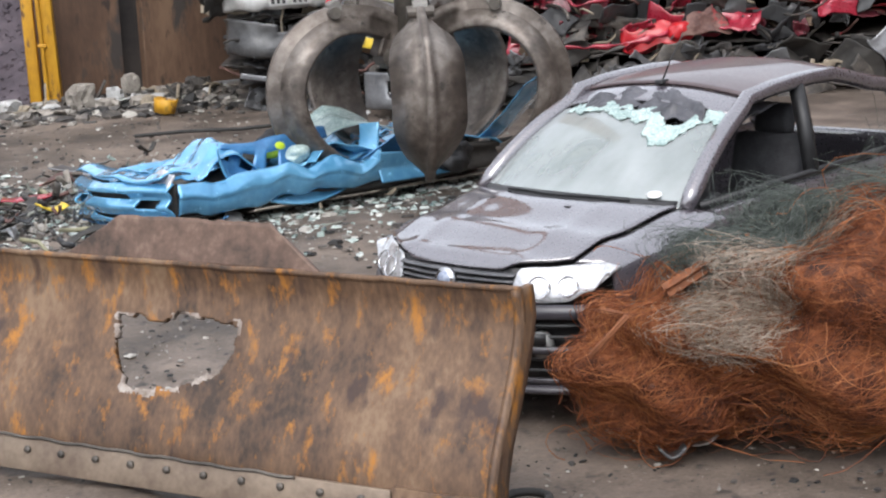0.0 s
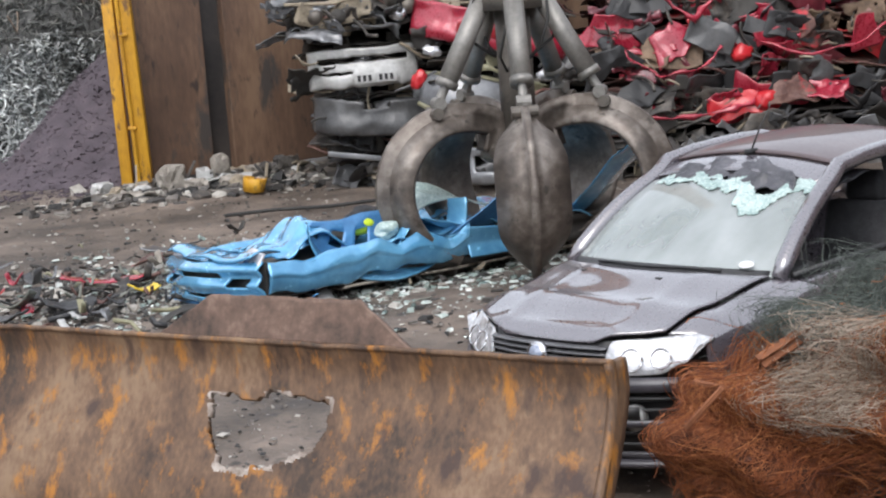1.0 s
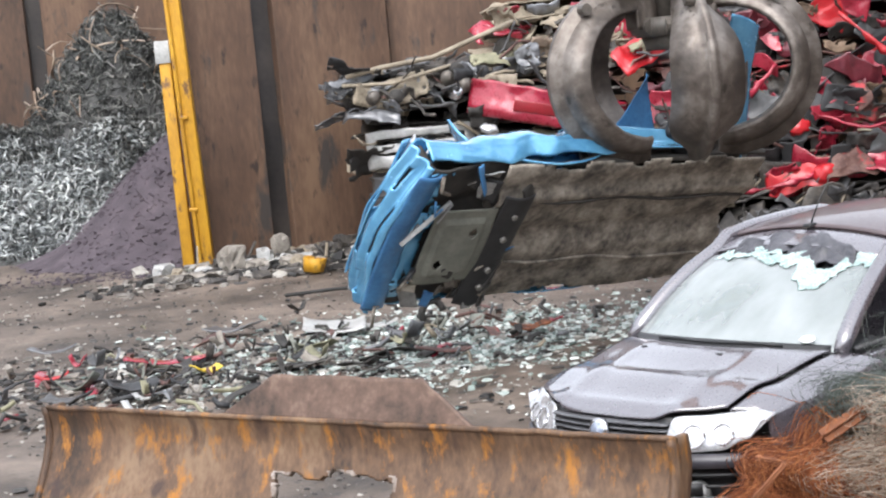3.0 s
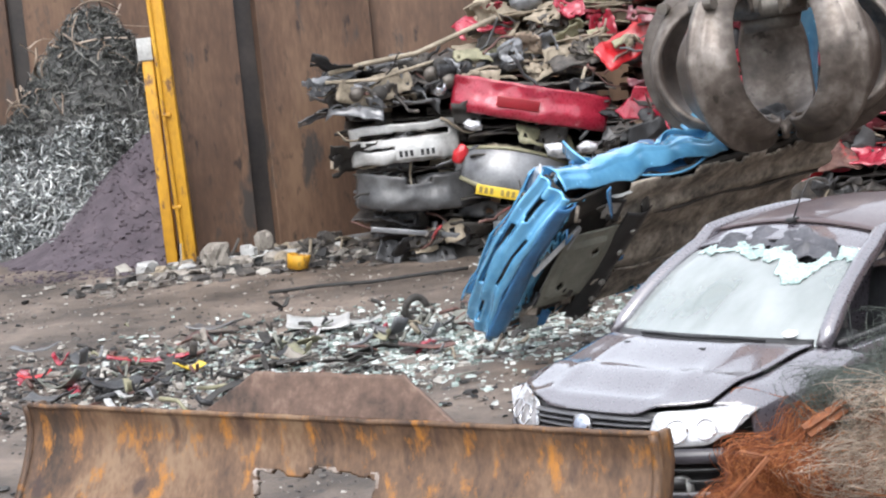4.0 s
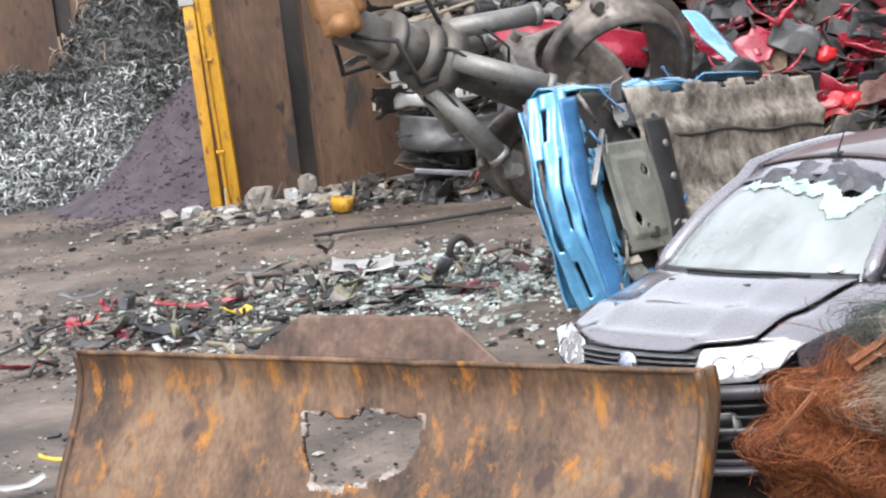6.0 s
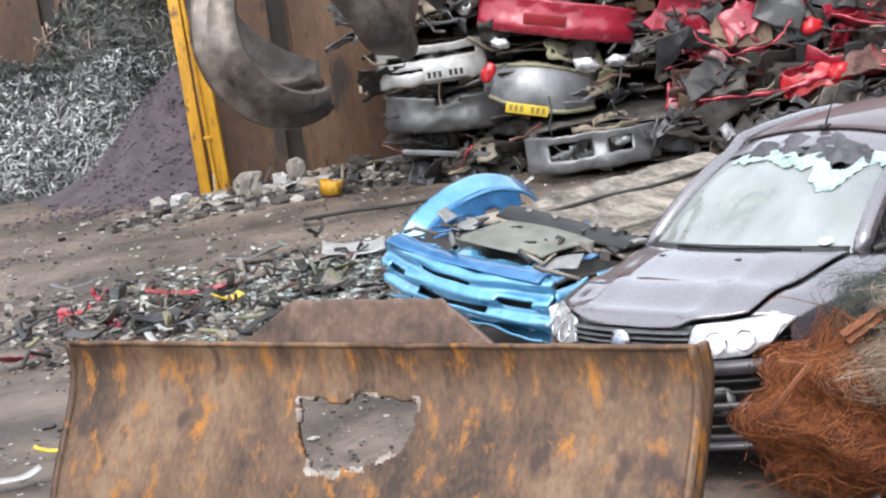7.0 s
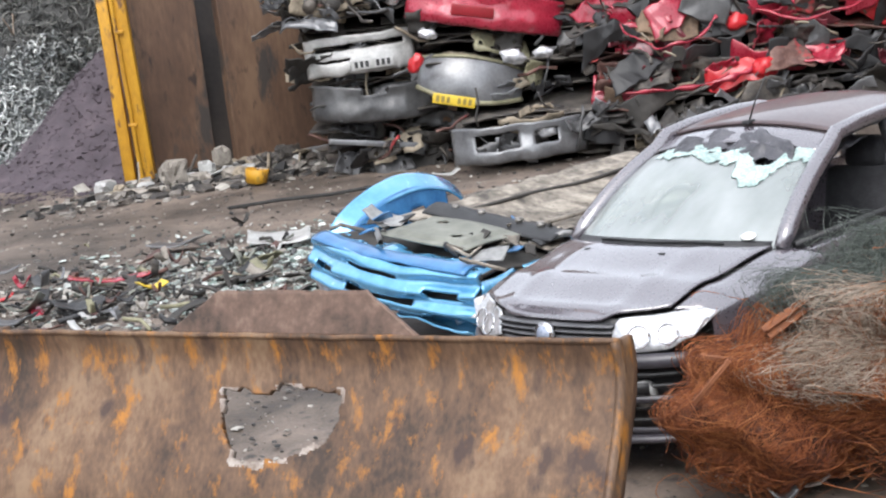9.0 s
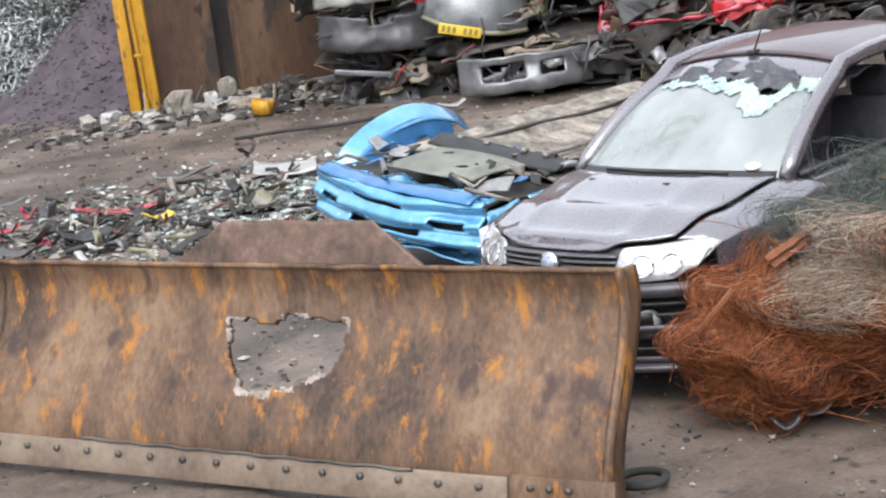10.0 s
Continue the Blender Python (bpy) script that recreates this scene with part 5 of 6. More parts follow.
def build_stack():
    drk = [SCRAP, PLASTIC, GREY_BUMPER, SILVER, UNDER, BEIGE]
    red = [RED, SCRAP_RED, MAROON, BROWN_LINING, UNDER, SCRAP, PLASTIC, PLASTIC, MAROON, GREY_BUMPER]
    Y = 22.1
    # left column
    a1 = crushed_car(-0.95, 0.6, Y + 0.1, Y + 3.3, 0.0, 0.62, 1, [SCRAP], drk, "flattened dark car at the foot of a stack", 20)
    bm = bmesh.new()
    box(bm, 1.1, 0.05, 0.07, pose(-0.15, -1.75, 0.35, 0, 10, 3), 0.015)
    part("bright_rail", bm, SILVER, a1)
    a2 = crushed_car(-1.0, 0.45, Y, Y + 3.2, 0.62, 1.24, 2, [SCRAP], drk, "flattened car with a grey plastic bumper", 10)
    bumper_part("bumper", a2, 1.5, 0.42, pose(0.02, -1.78, 0.26, 0, 3, 0), GREY_BUMPER, "dark grey sagging bumper", ((0.42, 0.62, 0.78, 1.0),), 0.3, 0.05, 2)
    a3 = crushed_car(-1.05, 0.4, Y, Y + 3.2, 1.24, 1.82, 3, [SCRAP], drk, "flattened white car with a slotted bumper", 8)
    bumper_part("bumper", a3, 1.32, 0.46, pose(-0.04, -1.76, 0.20, 0, -1, 0), WHITE, "dirty white bumper with black slots", ((0.08, 0.92, 0.62, 0.78), (0.1, 0.4, 0.36, 0.42)), 0.25, 0.0, 3)
    plate_bars(a3, pose(0.10, -1.845, 0.08, 0, -1, 0), 0.5, 0.12, WHITE, PLASTIC)
    a4 = crushed_car(-1.3, 0.45, Y - 0.1, Y + 3.2, 1.82, 2.42, 4, [SCRAP], drk + [BEIGE, SILVER], "flattened front end with bared engine parts", 34)
    for k in range(7):
        bm = bmesh.new()
        cyl(bm, random.uniform(0.05, 0.1), random.uniform(0.06, 0.2), pose(random.uniform(-0.8, 0.7), -1.75, random.uniform(0.15, 0.5), 90 + random.uniform(-30, 30), 0, random.uniform(-40, 40)), 14)
        part("engine_pulley", bm, random.choice([CHROME, UNDER, CLAW_DARK]), a4)
    bm = bmesh.new()
    tube(bm, [(-0.75, -1.7, 0.52), (-0.3, -1.8, 0.60), (0.3, -1.65, 0.66), (0.85, -1.4, 0.85), (1.3, -1.2, 1.0)], 0.03, 8)
    tube(bm, [(-0.8, -1.72, 0.42), (-0.2, -1.82, 0.40), (0.5, -1.7, 0.55)], 0.022, 8)
    part("frame_rail", bm, BEIGE, a4)
    # middle column
    b1 = crushed_car(0.75, 2.6, Y - 1.2, Y + 2.4, 0.05, 0.72, 5, [SCRAP], drk, "flattened silver car with a torn front bumper", 12)
    bumper_part("bumper", b1, 1.55, 0.42, pose(-0.32, -1.98, 0.24, 0, 0, 2), SILVER, "silver bumper with empty lamp openings", ((0.16, 0.48, 0.35, 0.82), (0.6, 0.78, 0.45, 0.8)), 0.35, 0.0, 5)
    lamp_unit(b1, pose(-0.02, -1.85, 0.31, 0, -5, 0), 0.2)
    b2 = crushed_car(0.35, 2.45, Y - 0.5, Y + 2.8, 0.72, 1.52, 6, [SCRAP], drk + [OLIVE], "flattened hatchback with a curled silver tailgate", 14)
    bm = bmesh.new()

    def gate(a, b):
        s = a * 2 - 1
        return pose(-0.5, -1.78, 0.28, 0, 14, 0) @ Vector((s * 0.62, -0.06 * math.sin(math.pi * b) + 0.25 * s * s + 0.15 * b, (b - 0.5) * 0.52 * (1 - 0.35 * s * s)))
    grid(bm, gate, 30, 14, 0.02)
    tg = part("tailgate", bm, SILVER, b2, "dented silver tailgate")
    bm = bmesh.new()
    tube(bm, [gate(0.0 + k / 20, 0.0) for k in range(21)], 0.03, 6)
    tube(bm, [gate(1 - k / 20, 1.0) for k in range(21)], 0.026, 6)
    part("gate_rim", bm, OLIVE, tg)
    plate_bars(b2, pose(-0.74, -1.88, 0.08, 0, 14, -10), 0.50, 0.12, PLATE_Y, mat("faded_ink", [(0.3, (0.2, 0.15, 0.04)), (0.7, (0.3, 0.22, 0.05))], 8, 0.6))
    lamp_unit(b2, pose(0.0, -1.84, 0.50, 0, 20, 0), 0.26)
    lamp_unit(b2, pose(0.36, -1.8, 0.5, 0, 5, 0), 0.2)
    lamp_unit(b2, pose(-1.12, -1.8, 0.56, 0, -60, 0), 0.22, CRIMSON)
    b3 = crushed_car(0.3, 2.25, Y - 0.35, Y + 2.9, 1.52, 2.05, 7, [SCRAP], drk + [RED], "flattened red car with its bumper still on", 12, 6)
    bumper_part("bumper", b3, 1.86, 0.42, pose(-0.14, -1.84, 0.24, 0, 8, 0), RED, "red bumper with a plate recess", (), 0.3, 0.0, 7)
    # plate recess as a slab of darker red, its shade put into the colour
    bm = bmesh.new()
    box(bm, 0.5, 0.04, 0.13, pose(-0.3, -1.895, 0.24, 6, 8, 0), 0.01)
    part("plate_recess_shade", bm, mat("shaded_red_recess", [(0.3, (0.2, 0.01, 0.015)), (0.7, (0.3, 0.015, 0.025))], 3, 0.4), b3)
    lamp_unit(b3, pose(-0.82, -1.72, -0.02, 0, 10, 0), 0.2)
    b4 = crushed_car(0.35, 2.5, Y + 0.1, Y + 3.2, 2.05, 2.5, 8, [BEIGE], [BEIGE, OLIVE, UNDER, SILVER, PALE_WIRE, SCRAP], "flattened car, beige lining and pale panels bared", 30)
    b5 = crushed_car(0.6, 2.7, Y + 0.7, Y + 3.6, 2.5, 3.0, 9, [BEIGE], [BEIGE, OLIVE, UNDER, SILVER, RED, SCRAP], "flattened pale car on top of a stack", 26)
    bm = bmesh.new()
    crumple(bm, pose(0.95, -1.6, 0.28, 70, -30, 10), 0.75, 0.34, 0.06, 77, 0.012, 14, 0.5)
    part("red_wing", bm, CRIMSON, b4)
    # red columns
    c = [(2.35, 4.0, -1.0, 0.0, 0.6, 11, drk), (2.45, 4.2, -0.8, 0.6, 1.05, 12, red), (2.4, 4.1, -0.7, 1.05, 1.6, 13, red), (2.5, 4.2, -0.5, 1.6, 2.15, 14, red), (2.6, 4.3, -0.3, 2.15, 2.7, 15, red),
         (4.1, 5.8, -1.1, 0.0, 0.6, 21, drk), (4.1, 5.9, -0.9, 0.6, 1.1, 22, drk + red), (4.2, 5.9, -0.8, 1.1, 1.65, 23, red), (4.3, 6.0, -0.6, 1.65, 2.2, 24, red), (4.3, 6.0, -0.4, 2.2, 2.75, 25, red),
         (5.9, 7.6, -1.0, 0.0, 0.7, 31, drk), (5.9, 7.6, -0.8, 0.7, 1.4, 32, red), (6.0, 7.6, -0.6, 1.4, 2.1, 33, red), (6.0, 7.6, -0.4, 2.1, 2.8, 34, red)]
    cars = [crushed_car(x0, x1, Y + dy, Y + dy + 3.2, z0, z1, sd, [SCRAP if bits is drk else SCRAP_RED], bits,
                        "flattened dark car in a stack" if bits is drk else "flattened red car, torn and tangled, in a stack", 15 if x0 < 5.5 else 8) for x0, x1, dy, z0, z1, sd, bits in c]
    rnd = random.Random(21)
    for q, car in enumerate(cars):
        w, h = c[q][1] - c[q][0], c[q][4] - c[q][3]
        for k in range(9 if c[q][0] < 5.5 else 5):
            sx, sz = rnd.uniform(0.25, 0.85), rnd.uniform(0.14, 0.42)
            mm = pose(rnd.uniform(-0.5, 0.5) * w, -1.66 + rnd.uniform(-0.1, 0.1), rnd.uniform(0.05, 0.95) * h, rnd.uniform(-35, 35), rnd.uniform(-40, 40), rnd.uniform(-30, 30))
            bm = bmesh.new()
            grid(bm, sheet(lambda a, b: mm @ Vector(((a - 0.5) * sx * (1 - 0.5 * b * (k % 2)), 0.12 * sx * (a - 0.5) ** 2, (b - 0.5) * sz)), 0.10, 200 + q * 20 + k, 2.6), 26, 18, 0.012)
            tone = [PLASTIC, UNDER, GREY_BUMPER, SCRAP, SILVER] if c[q][6] is drk else [RED, CRIMSON, RED, SCRAP_RED, MAROON, MAROON, UNDER, PLASTIC, BROWN_LINING, GREY_BUMPER, PLASTIC]
            part("folded_panel", bm, rnd.choice(tone), car)
    for ci, pts, r, m in ((2, [(-0.7, -1.75, 0.6), (-0.5, -1.85, 0.25), (-0.2, -1.9, 0.08), (0.2, -1.88, 0.1), (0.6, -1.8, 0.4)], 0.035, RED),
                          (7, [(-0.9, -1.75, 0.35), (-0.4, -1.9, 0.15), (0.2, -1.9, 0.2), (0.7, -1.8, 0.5)], 0.04, RED), (1, [(-0.8, -1.75, 0.1), (-0.2, -1.85, 0.02), (0.5, -1.85, 0.08), (0.85, -1.8, 0.2)], 0.05, RED),
                          (3, [(-0.3, -1.8, 0.9), (-0.1, -1.95, 0.3), (0.1, -1.95, 0.1), (0.5, -1.85, 0.5)], 0.05, RED), (8, [(-0.6, -1.7, 0.9), (-0.1, -1.9, 0.45), (0.5, -1.8, 0.2)], 0.05, CRIMSON)):
        bm = bmesh.new()
        fine = [Vector(a).lerp(Vector(b), q / 6) for a, b in zip(pts, pts[1:]) for q in range(6)]
        tube(bm, fine, [r * 0.75 * (0.3 + 1.1 * abs(fbm(p, 5))) for p in fine], 5)
        for v in bm.verts:
            v.co += Vector((fbm(v.co, 5), fbm(v.co + Vector((9, 0, 0)), 5), fbm(v.co + Vector((0, 9, 0)), 5))) * 0.05
        part("red_trim", bm, m, cars[ci])
    for ci, x, z, s in ((6, -0.75, 0.15, 0.26), (2, 0.75, 0.25, 0.22), (8, 0.3, 0.3, 0.24)):
        bm = bmesh.new()
        bmesh.ops.create_icosphere(bm, subdivisions=3, radius=1)
        for v in bm.verts:
            q = v.co * (1 + 0.3 * fbm(v.co + Vector((x, z, 0)), 1.3))
            v.co = Vector((x + q.x * s * 0.6, -1.72 + q.y * 0.1, z + q.z * s * 0.45))
        part("red_lamp_shell", bm, CRIMSON, cars[ci])
    top = crushed_car(2.6, 4.6, Y - 0.1, Y + 3.0, 2.75, 3.3, 41, [SCRAP_RED], [ORANGE, RED, SILVER, UNDER, ORANGE], "flattened orange-red car on top of a stack", 22)
    bumper_part("bumper", top, 1.8, 0.36, pose(0, -1.66, 0.25, 0, 4, 0), ORANGE, "orange-red bumper", ((0.3, 0.7, 0.2, 0.4),), 0.3, 0.0, 9)


# ---- rubble and litter ----
def build_rubble():
    rnd = random.Random(11)
    spots = [(-2.95, 23.6, 0.2, 0.30, 0.42, STONE), (-2.55, 23.9, 0.16, 0.2, 0.3, WHITE), (-2.35, 24.0, 0.17, 0.24, 0.5, STONE), (-2.2, 23.5, 0.2, 0.26, 0.2, STONE), (-2.6, 23.4, 0.16, 0.26, 0.18, STONE),
             (-2.05, 23.3, 0.15, 0.2, 0.2, BEIGE), (-3.3, 23.4, 0.12, 0.2, 0.14, WHITE), (-1.75, 24.2, 0.18, 0.24, 0.26, SCRAP), (-1.5, 24.3, 0.2, 0.3, 0.36, SCRAP), (-3.85, 23.7, 0.14, 0.26, 0.2, WHITE)]
    spots += [(rnd.uniform(-3.9, -1.0), 0, rnd.uniform(0.06, 0.16), rnd.uniform(0.08, 0.2), rnd.uniform(0.06, 0.18), rnd.choice([STONE, SCRAP, BEIGE, GREYPLATE, WHITE])) for _ in range(34)]
    for x, y, sx, sy, sz, m in spots:
        y = y or 23.5 + (x + 3.7) * 0.4 + rnd.uniform(-0.5, 0.5)
        bm = bmesh.new()
        bmesh.ops.create_icosphere(bm, subdivisions=3, radius=0.5)
        for v in bm.verts:
            q = v.co * (1 + 0.8 * fbm(v.co * 2.6 + Vector((x, y, 0)), 1.0))
            q = Vector([max(-0.43, min(0.43, c)) for c in q]) + v.co * 0.2
            v.co = Vector((q.x * sx * 1.3, q.y * sy * 1.1, (q.z + 0.38) * sz * 0.85))
        ob = part("rubble_lump", bm, m, smooth=False)
        ob.matrix_world = pose(x, y, -0.01, 0, 0, rnd.uniform(0, 360))
        tagged(ob, "broken concrete and scrap lump on the ground by the wall", "rubble", "rubble along the wall foot")
    bm = bmesh.new()
    cyl(bm, 0.12, 0.17, pose(0, 0, 0.085, 0, 0, 0), 18, 0.145)
    for v in bm.verts:
        v.co += Vector((0.03 * fbm(v.co * 6, 1), 0.03 * fbm(v.co * 6 + Vector((4, 0, 0)), 1), 0.03 * fbm(v.co * 6 + Vector((0, 4, 0)), 1)))
    bmesh.ops.delete(bm, geom=[f for f in bm.faces if f.normal.z > 0.9], context="FACES")
    bmesh.ops.solidify(bm, geom=bm.faces[:], thickness=0.008)
    ob = part("bucket", bm, YELLOW)
    ob.matrix_world = pose(-1.83, 22.55, 0.0, 0, 8, 0)
    tagged(ob, "small battered orange-yellow bucket on the ground", "bucket")
    for k in range(26):
        x = rnd.uniform(-3.7, -0.9)
        y = 23.6 + (x + 3.7) * 0.42 + rnd.uniform(-0.8, 0.5)
        bm = bmesh.new()
        L = rnd.uniform(0.2, 0.7)
        if k % 2:
            tube(bm, [(-L / 2, 0, 0.03), (-0.1 * L, rnd.uniform(-0.05, 0.05), rnd.uniform(0.03, 0.15)), (L / 2, 0, rnd.uniform(0.02, 0.35))], rnd.uniform(0.012, 0.03), 6)
        else:
            crumple(bm, pose(0, 0, 0.05, rnd.uniform(-30, 30), rnd.uniform(-20, 20), 0), L, L * 0.4, 0.06, k + 100, 0.015, 8)
        ob = part("scrap_strip", bm, rnd.choice([SCRAP, BEIGE, STONE, WHITE, UNDER]))
        ob.matrix_world = pose(x, y, 0.0, 0, 0, rnd.uniform(0, 360))
        tagged(ob, "bent scrap strip lying along the wall foot", "scrap piece", "scrap along the wall foot")


def scatter_crumbs(name, n, sample, size, material, label, flat=0.35):
    """Many small angular crumbs lying on the ground, joined."""
    cube = np.array([[-1, -1, -1], [1, -1, -1], [1.0, 1, -1], [-1, 1, -1], [-0.8, -0.7, 1], [0.9, -0.8, 1], [0.7, 0.9, 1], [-0.9, 0.7, 1]], float)
    quads = np.array([[0, 3, 2, 1], [4, 5, 6, 7], [0, 1, 5, 4], [1, 2, 6, 5], [2, 3, 7, 6], [3, 0, 4, 7]])
    p = sample(n)
    s = size[0] * (size[1] / size[0]) ** (RNG.uniform(0, 1, n) ** 2.2)
    dims = np.stack([s, s * RNG.uniform(0.25, 1, n), s * flat * RNG.uniform(0.3, 1.2, n)], 1) * 0.5
    a, tx = RNG.uniform(0, math.tau, n), RNG.normal(0, 0.3, n)
    v = cube[None] * dims[:, None, :] * RNG.uniform(0.7, 1.3, (n, 8, 3))
    y, z = v[..., 1] * np.cos(tx)[:, None] - v[..., 2] * np.sin(tx)[:, None], v[..., 1] * np.sin(tx)[:, None] + v[..., 2] * np.cos(tx)[:, None]
    x = v[..., 0] * np.cos(a)[:, None] - y * np.sin(a)[:, None]
    y = v[..., 0] * np.sin(a)[:, None] + y * np.cos(a)[:, None]
    verts = np.stack([x + p[:, :1], y + p[:, 1:2], z + dims[:, 2:3] + p[:, 2:3]], -1).reshape(-1, 3)
    faces = (quads[None] + np.arange(n)[:, None, None] * 8).reshape(-1, 4)
    me = bpy.data.meshes.new(name)
    me.from_pydata(verts.tolist(), [], faces.tolist())
    me.materials.append(material)
    return tagged(new(name, me), label, "litter", kind="stuff")


def spread(cx, cy, sx, sy, turn=0.0):
    def f(n):
        q = RNG.normal(size=(n, 2)) * (sx, sy)
        c, s = math.cos(radians(turn)), math.sin(radians(turn))
        return np.stack([cx + q[:, 0] * c - q[:, 1] * s, cy + q[:, 0] * s + q[:, 1] * c, np.full(n, -0.02)], 1)
    return f


def build_litter():
    scatter_crumbs("glass_crumbs", 7500, spread(-0.5, 16.2, 1.2, 1.0), (0.012, 0.085), GRIT_GLASS, "scattered pale green broken car glass on the earth")
    scatter_crumbs("scrap_crumbs", 5200, spread(-1.9, 15.8, 1.7, 1.1, -10), (0.012, 0.11), GRIT_MIX, "small dark scrap crumbs trodden into the earth")
    scatter_crumbs("scrap_crumbs_far", 1500, spread(-2.5, 23.4, 1.1, 0.5, 18), (0.02, 0.22), GRIT_MIX, "small scrap crumbs along the wall foot")
    scatter_crumbs("scrap_crumbs_wide", 9000, lambda n: np.stack([RNG.uniform(-7, 5, n), RNG.uniform(9.0, 24, n), np.full(n, -0.022)], 1), (0.01, 0.06), GRIT_MIX, "sparse small scrap crumbs on the yard")
    scatter_crumbs("near_crumbs", 6000, lambda n: np.stack([RNG.uniform(-3.5, 3.2, n), RNG.uniform(6.0, 11.5, n), np.full(n, -0.018)], 1), (0.005, 0.035), GRIT_MIX, "small stones and scrap crumbs on the earth")
    rnd = random.Random(4)
    pool = [PLASTIC, GREY_BUMPER, SCRAP, SILVER, UNDER, SCRAP_RED, GREYPLATE, BEIGE, GREYPLATE, SCRAP, UNDER, STONE, SCRAP_RED, OLIVE, PLASTIC, RED, UNDER, WHITE]
    for k in range(230):
        x, y = rnd.gauss(-2.3, 1.15), rnd.gauss(15.7, 0.95)
        if k > 150:
            x, y = rnd.gauss(-0.6, 0.9), rnd.gauss(16.4, 0.8)
        bm = bmesh.new()
        L = rnd.choice([0.1, 0.14, 0.2, 0.3, 0.42]) * rnd.uniform(0.8, 1.2)
        if k % 4 == 0:
            tube(bm, [(-L / 2, 0, 0.02), (0, rnd.uniform(-0.08, 0.08), rnd.uniform(0.02, 0.12)), (L / 2, 0, rnd.uniform(0.02, 0.12))], rnd.uniform(0.01, 0.025), 6)
        else:
            crumple(bm, pose(0, 0, 0.04, rnd.uniform(-22, 22), rnd.uniform(-16, 16), 0), L, L * rnd.uniform(0.15, 0.45), 0.03 * rnd.uniform(0.4, 1.2), k + 300, 0.01, 8, rnd.uniform(-0.3, 0.5))
        ob = part("scrap_fragment", bm, rnd.choice(pool))
        ob.matrix_world = pose(x, y, 0.0, 0, 0, rnd.uniform(0, 360))
        tagged(ob, "broken car trim fragment lying on the earth", "scrap piece", "car fragments on the ground")
    named = [("red_strip", -2.70, 16.16, 0.75, 0.14, RED, 8, "long red trim strip on the ground"), ("red_strip", -3.64, 15.79, 0.3, 0.12, CRIMSON, 14, "bright red plastic strip on the ground"),
             ("white_panel", -1.27, 17.32, 0.60, 0.46, WHITE, 4, "flat white panel lying on the earth"), ("grey_panel", -2.29, 17.78, 0.5, 0.42, SILVER, -12, "bent grey panel lying on the earth"),
             ("yellow_fragment", -2.27, 15.56, 0.24, 0.16, PLATE_Y, 30, "yellow plastic fragment on the ground"), ("long_bar", -3.97, 17.36, 0.5, 0.1, SILVER, -18, "grey metal bar lying on the earth"),
             ("black_panel", -2.8, 15.0, 0.42, 0.2, PLASTIC, 20, "black curved plastic trim on the ground"), ("black_panel", -3.3, 14.7, 0.4, 0.2, GREY_BUMPER, -20, "dark grey curved plastic trim on the ground"),
             ("orange_fragment", 0.55, 16.3, 0.35, 0.2, RUST_CORE, 10, "rust-brown flat fragment on the ground"), ("white_panel", 0.45, 20.6, 0.3, 0.14, WHITE, 5, "small white fragment on the earth")]
    for name, x, y, sx, sy, m, rz, lab in named:
        bm = bmesh.new()
        crumple(bm, pose(0, 0, 0.05, rnd.uniform(-8, 8), rnd.uniform(-5, 5), 0), sx, sy, 0.018, int(x * 100) % 97, 0.012, 14, 0.2)
        ob = part(name, bm, m)
        ob.matrix_world = pose(x, y, 0.0, 0, 0, rz)
        tagged(ob, lab, "scrap piece")
    bm = bmesh.new()
    tube(bm, [(-1.15, 0.0, 0.02), (-0.6, 0.05, 0.03), (0, 0.0, 0.02), (0.6, 0.12, 0.03), (1.1, 0.25, 0.03)], 0.022, 6)
    ob = part("hose_length", bm, RUBBER)
    ob.matrix_world = pose(-0.85, 20.4, 0.0, 0, 0, 4)
    tagged(ob, "length of black hose lying on the earth", "hose")
    bm = bmesh.new()
    tube(bm, [(0.11 * math.cos(k * 0.5), 0.02 * math.sin(k), 0.13 + 0.11 * math.sin(k * 0.5)) for k in range(12)], 0.035, 7)
    ob = part("coil_spring", bm, UNDER)
    ob.matrix_world = pose(-0.33, 17.23, 0.0, 0, 0, 20)
    tagged(ob, "dark bent coil standing on the ground", "scrap piece")
    # near ground: offcuts beside the wire
    for x, y, sx, sy, m, rz, lab in ((1.33, 8.15, 0.2, 0.03, WHITE, 30, "pale stick on the earth by the wire"), (1.62, 7.95, 0.22, 0.04, WHITE, -30, "white bent strip on the earth by the wire"), (1.48, 7.8, 0.13, 0.09, GREY_BUMPER, 0, "grey flat stone on the earth"),
                                     (-2.75, 10.9, 0.3, 0.05, PLATE_Y, 10, "yellow plastic strip on the earth"), (-2.9, 10.3, 0.35, 0.12, WHITE, 20, "pale crumpled scrap on the earth")):
        bm = bmesh.new()
        crumple(bm, pose(0, 0, 0.03), sx, sy, 0.012, int(x * 37), 0.012, 8, 0.2)
        ob = part("offcut", bm, m)
        ob.matrix_world = pose(x, y, 0.0, 0, 0, rz)
        tagged(ob, lab, "scrap piece")
    bm = bmesh.new()
    tube(bm, [(0.1 * math.cos(k * math.tau / 16), 0.1 * math.sin(k * math.tau / 16), 0.02) for k in range(17)], 0.02, 6)
    ob = part("rubber_ring", bm, RUBBER)
    ob.matrix_world = pose(0.78, 7.42, 0.0)
    tagged(ob, "muddy rubber ring lying on the earth", "ring")


build_wire_bale()
build_heaps()
build_stack()
build_rubble()
build_litter()


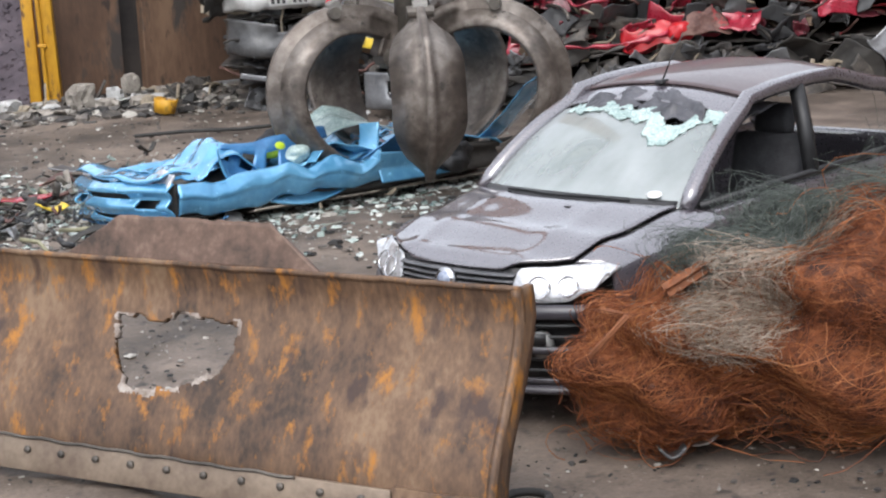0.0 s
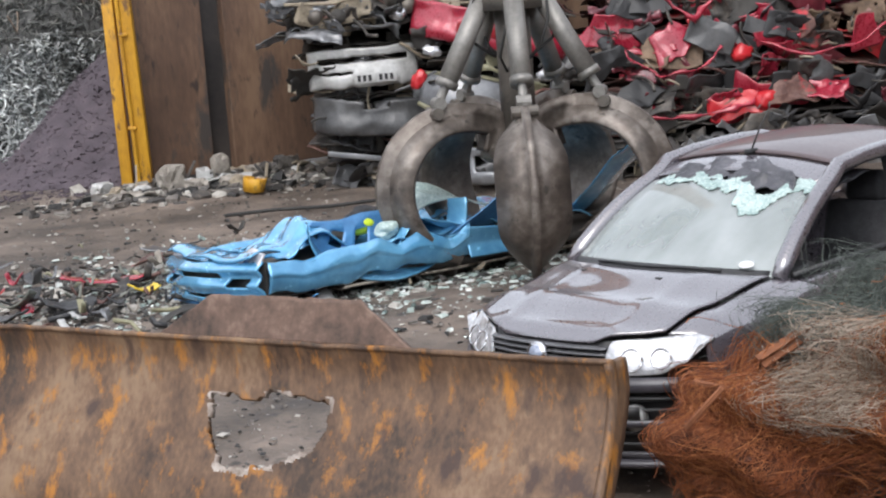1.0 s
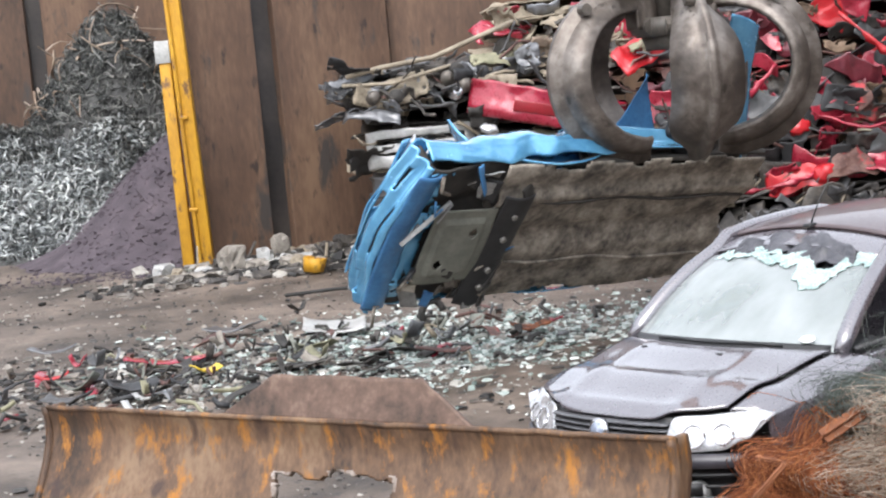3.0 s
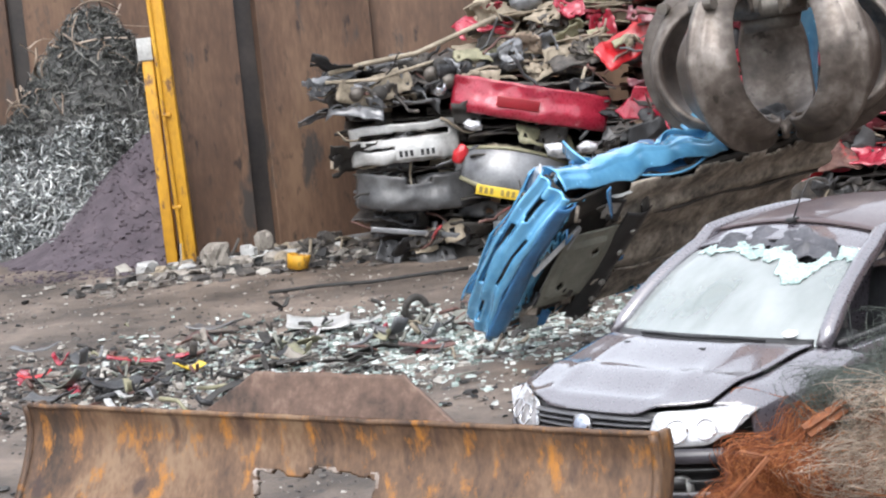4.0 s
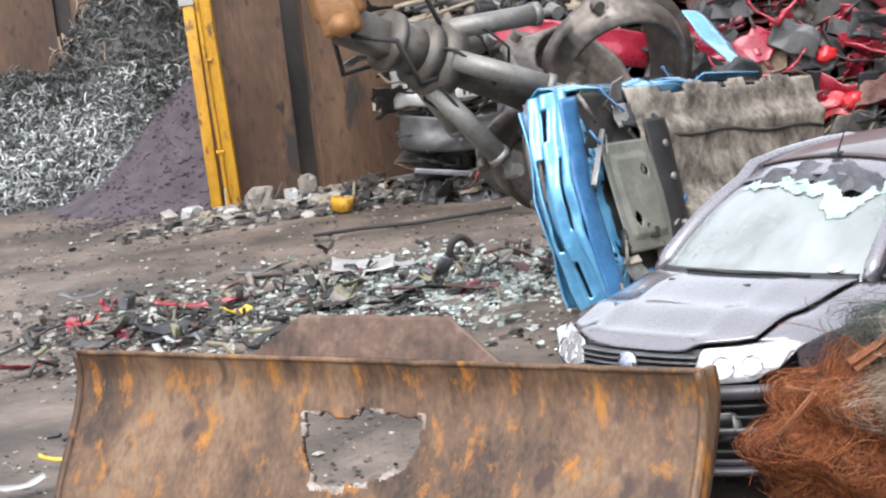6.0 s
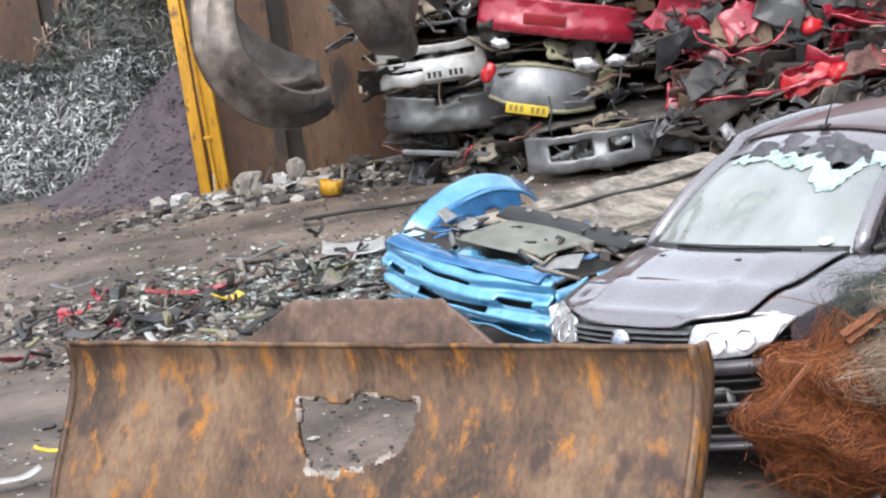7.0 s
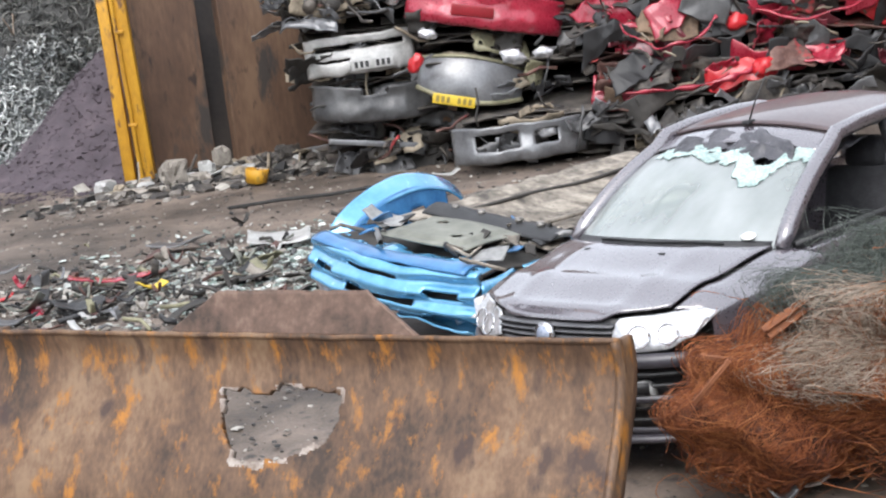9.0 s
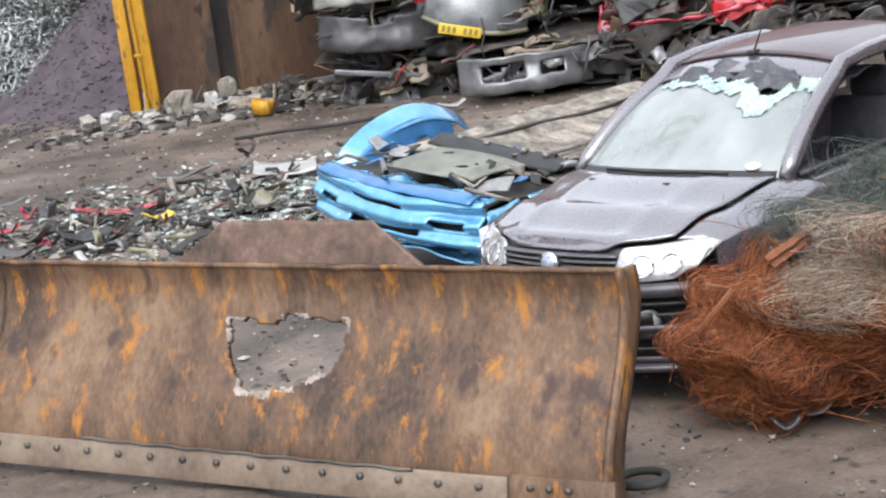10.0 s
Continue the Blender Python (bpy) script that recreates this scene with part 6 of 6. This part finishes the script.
# ---- what moves ----
WRECK_ROWS = [
    (0.0, -0.13, 15.85, 0.05, -3, 0, 34), (1.4, -0.13, 15.85, 0.05, -3, 0, 34), (1.65, -0.12, 15.85, 0.07, -5, 1, 34), (2.0, 0.05, 15.75, 0.36, -25, 2, 33),
    (2.5, 0.66, 15.5, 0.75, -47, 2, 36), (3.0, 0.95, 15.4, 1.0, -48, 4, 34), (3.7, 1.65, 15.4, 0.95, -47, 0, 39), (4.5, 2.32, 15.35, 0.70, -46, -6, 43),
    (5.0, 2.60, 15.4, 0.58, -48, -3, 44), (5.5, 2.42, 15.2, 0.72, -66, 1, 47), (5.8, 2.1, 14.6, 0.85, -88, 3, 50), (6.0, 1.78, 14.15, 0.90, -103, 4, 51), (6.2, 1.6, 13.9, 0.92, -116, 4, 50),
    (6.6, 1.3, 13.6, 0.85, -145, 2, 46), (7.0, 1.11, 13.4, 0.62, -170, 0, 44), (7.3, 1.11, 13.38, 0.60, -172, 0, 44), (10.0, 1.11, 13.38, 0.60, -172, 0, 44)]
# seconds, place of the pivot ring, lean of the head, bearing of that lean, turn about the axis, opening of the tines
GRAPPLE_ROWS = [
    (0.0, 0.86, 15.6, 1.14, 0, 0, 38, 34), (0.5, 0.82, 15.6, 1.02, 0, 0, 38, 32), (1.0, 1.02, 15.6, 0.96, 0, 0, 36, 30), (1.4, 1.12, 15.6, 0.96, 0, 0, 36, 23), (1.7, 1.15, 15.6, 1.05, 0, 0, 38, 17),
    (2.0, 1.08, 15.5, 1.53, 0, 0, 40, 10), (2.5, 1.62, 15.4, 2.38, 0, 0, 42, 10), (3.0, 1.9, 15.4, 2.58, 0, 0, 44, 10), (3.7, 2.55, 15.2, 2.62, -3, 10, 50, 4), (4.5, 3.0, 15.0, 2.46, -8, 10, 58, 1),
    (4.8, 2.83, 15.15, 2.24, -20, 14, 66, 1), (5.0, 2.6, 15.4, 2.06, -36, 16, 75, 2), (5.25, 2.2, 15.5, 1.89, -58, 18, 88, 4), (5.5, 1.69, 15.6, 1.756, -74, 22, 98, 5), (6.0, 0.677, 15.2, 1.50, -66, 36, 106, 5), (6.2, 0.332, 15.1, 1.645, -62, 38, 106, 10),
    (6.7, -0.7, 14.5, 2.4, -45, 35, 106, 24), (7.3, -1.5, 14.2, 3.2, -22, 15, 106, 26), (7.6, -1.9, 14.0, 3.8, -14, 8, 106, 26), (8.2, -3.2, 13.9, 5.6, -6, 0, 106, 26), (10.0, -5.0, 14.0, 8.0, 0, 0, 106, 26)]


def motions():
    walk(WRECK, [(t, pose(x, y, z, 0, 0, rz) @ pose(0, 0, 0, 0, ry, 0) @ pose(0, 0, 0, rx, 0, 0)) for t, x, y, z, rx, ry, rz in WRECK_ROWS])
    walk(GRAPPLE, [(t, pose(x, y, z, 0, 0, az) @ pose(0, 0, 0, 0, lean, 0) @ pose(0, 0, 0, 0, 0, turn)) for t, x, y, z, lean, az, turn, op in GRAPPLE_ROWS])
    # the arch lies folded against the flank until the wreck drops, then springs out
    walk(WING_ARCH, [(t, pose(0, y, z)) for t, y, z in ((0, 0.46, 0.14), (6.0, 0.46, 0.14), (6.35, 0.42, 0.12), (6.8, 0.05, 0), (7.1, 0, 0), (10, 0, 0))])
    arm = []
    for t, x, y, z, lean, az, turn, op in GRAPPLE_ROWS:
        held = pose(0, 0, 0, 0, 0, az) @ pose(0, 0, 0, 0, lean, 0) @ pose(0, 0, 0, 0, 0, turn)
        arm.append((t, pose(0, 0, 2.2) @ held.inverted() @ pose(0, 0, 0, 0, -8, 0)))
    walk(ARM, arm)
    for hinge, m in TINES:
        walk(hinge, [(row[0], m @ pose(0, 0, 0, 0, -row[7], 0)) for row in GRAPPLE_ROWS])
    for ram, m, knee, base in RAMS:
        rows = []
        for row in GRAPPLE_ROWS:
            end = (base @ pose(0.26, 0, 0.02) @ pose(0, 0, 0, 0, -row[7], 0)) @ knee
            d = m.inverted() @ end
            rows.append((row[0], m @ pose(0, 0, 0, 0, -math.degrees(math.atan2(d.x, -d.z)), 0)))
        walk(ram, rows)


motions()
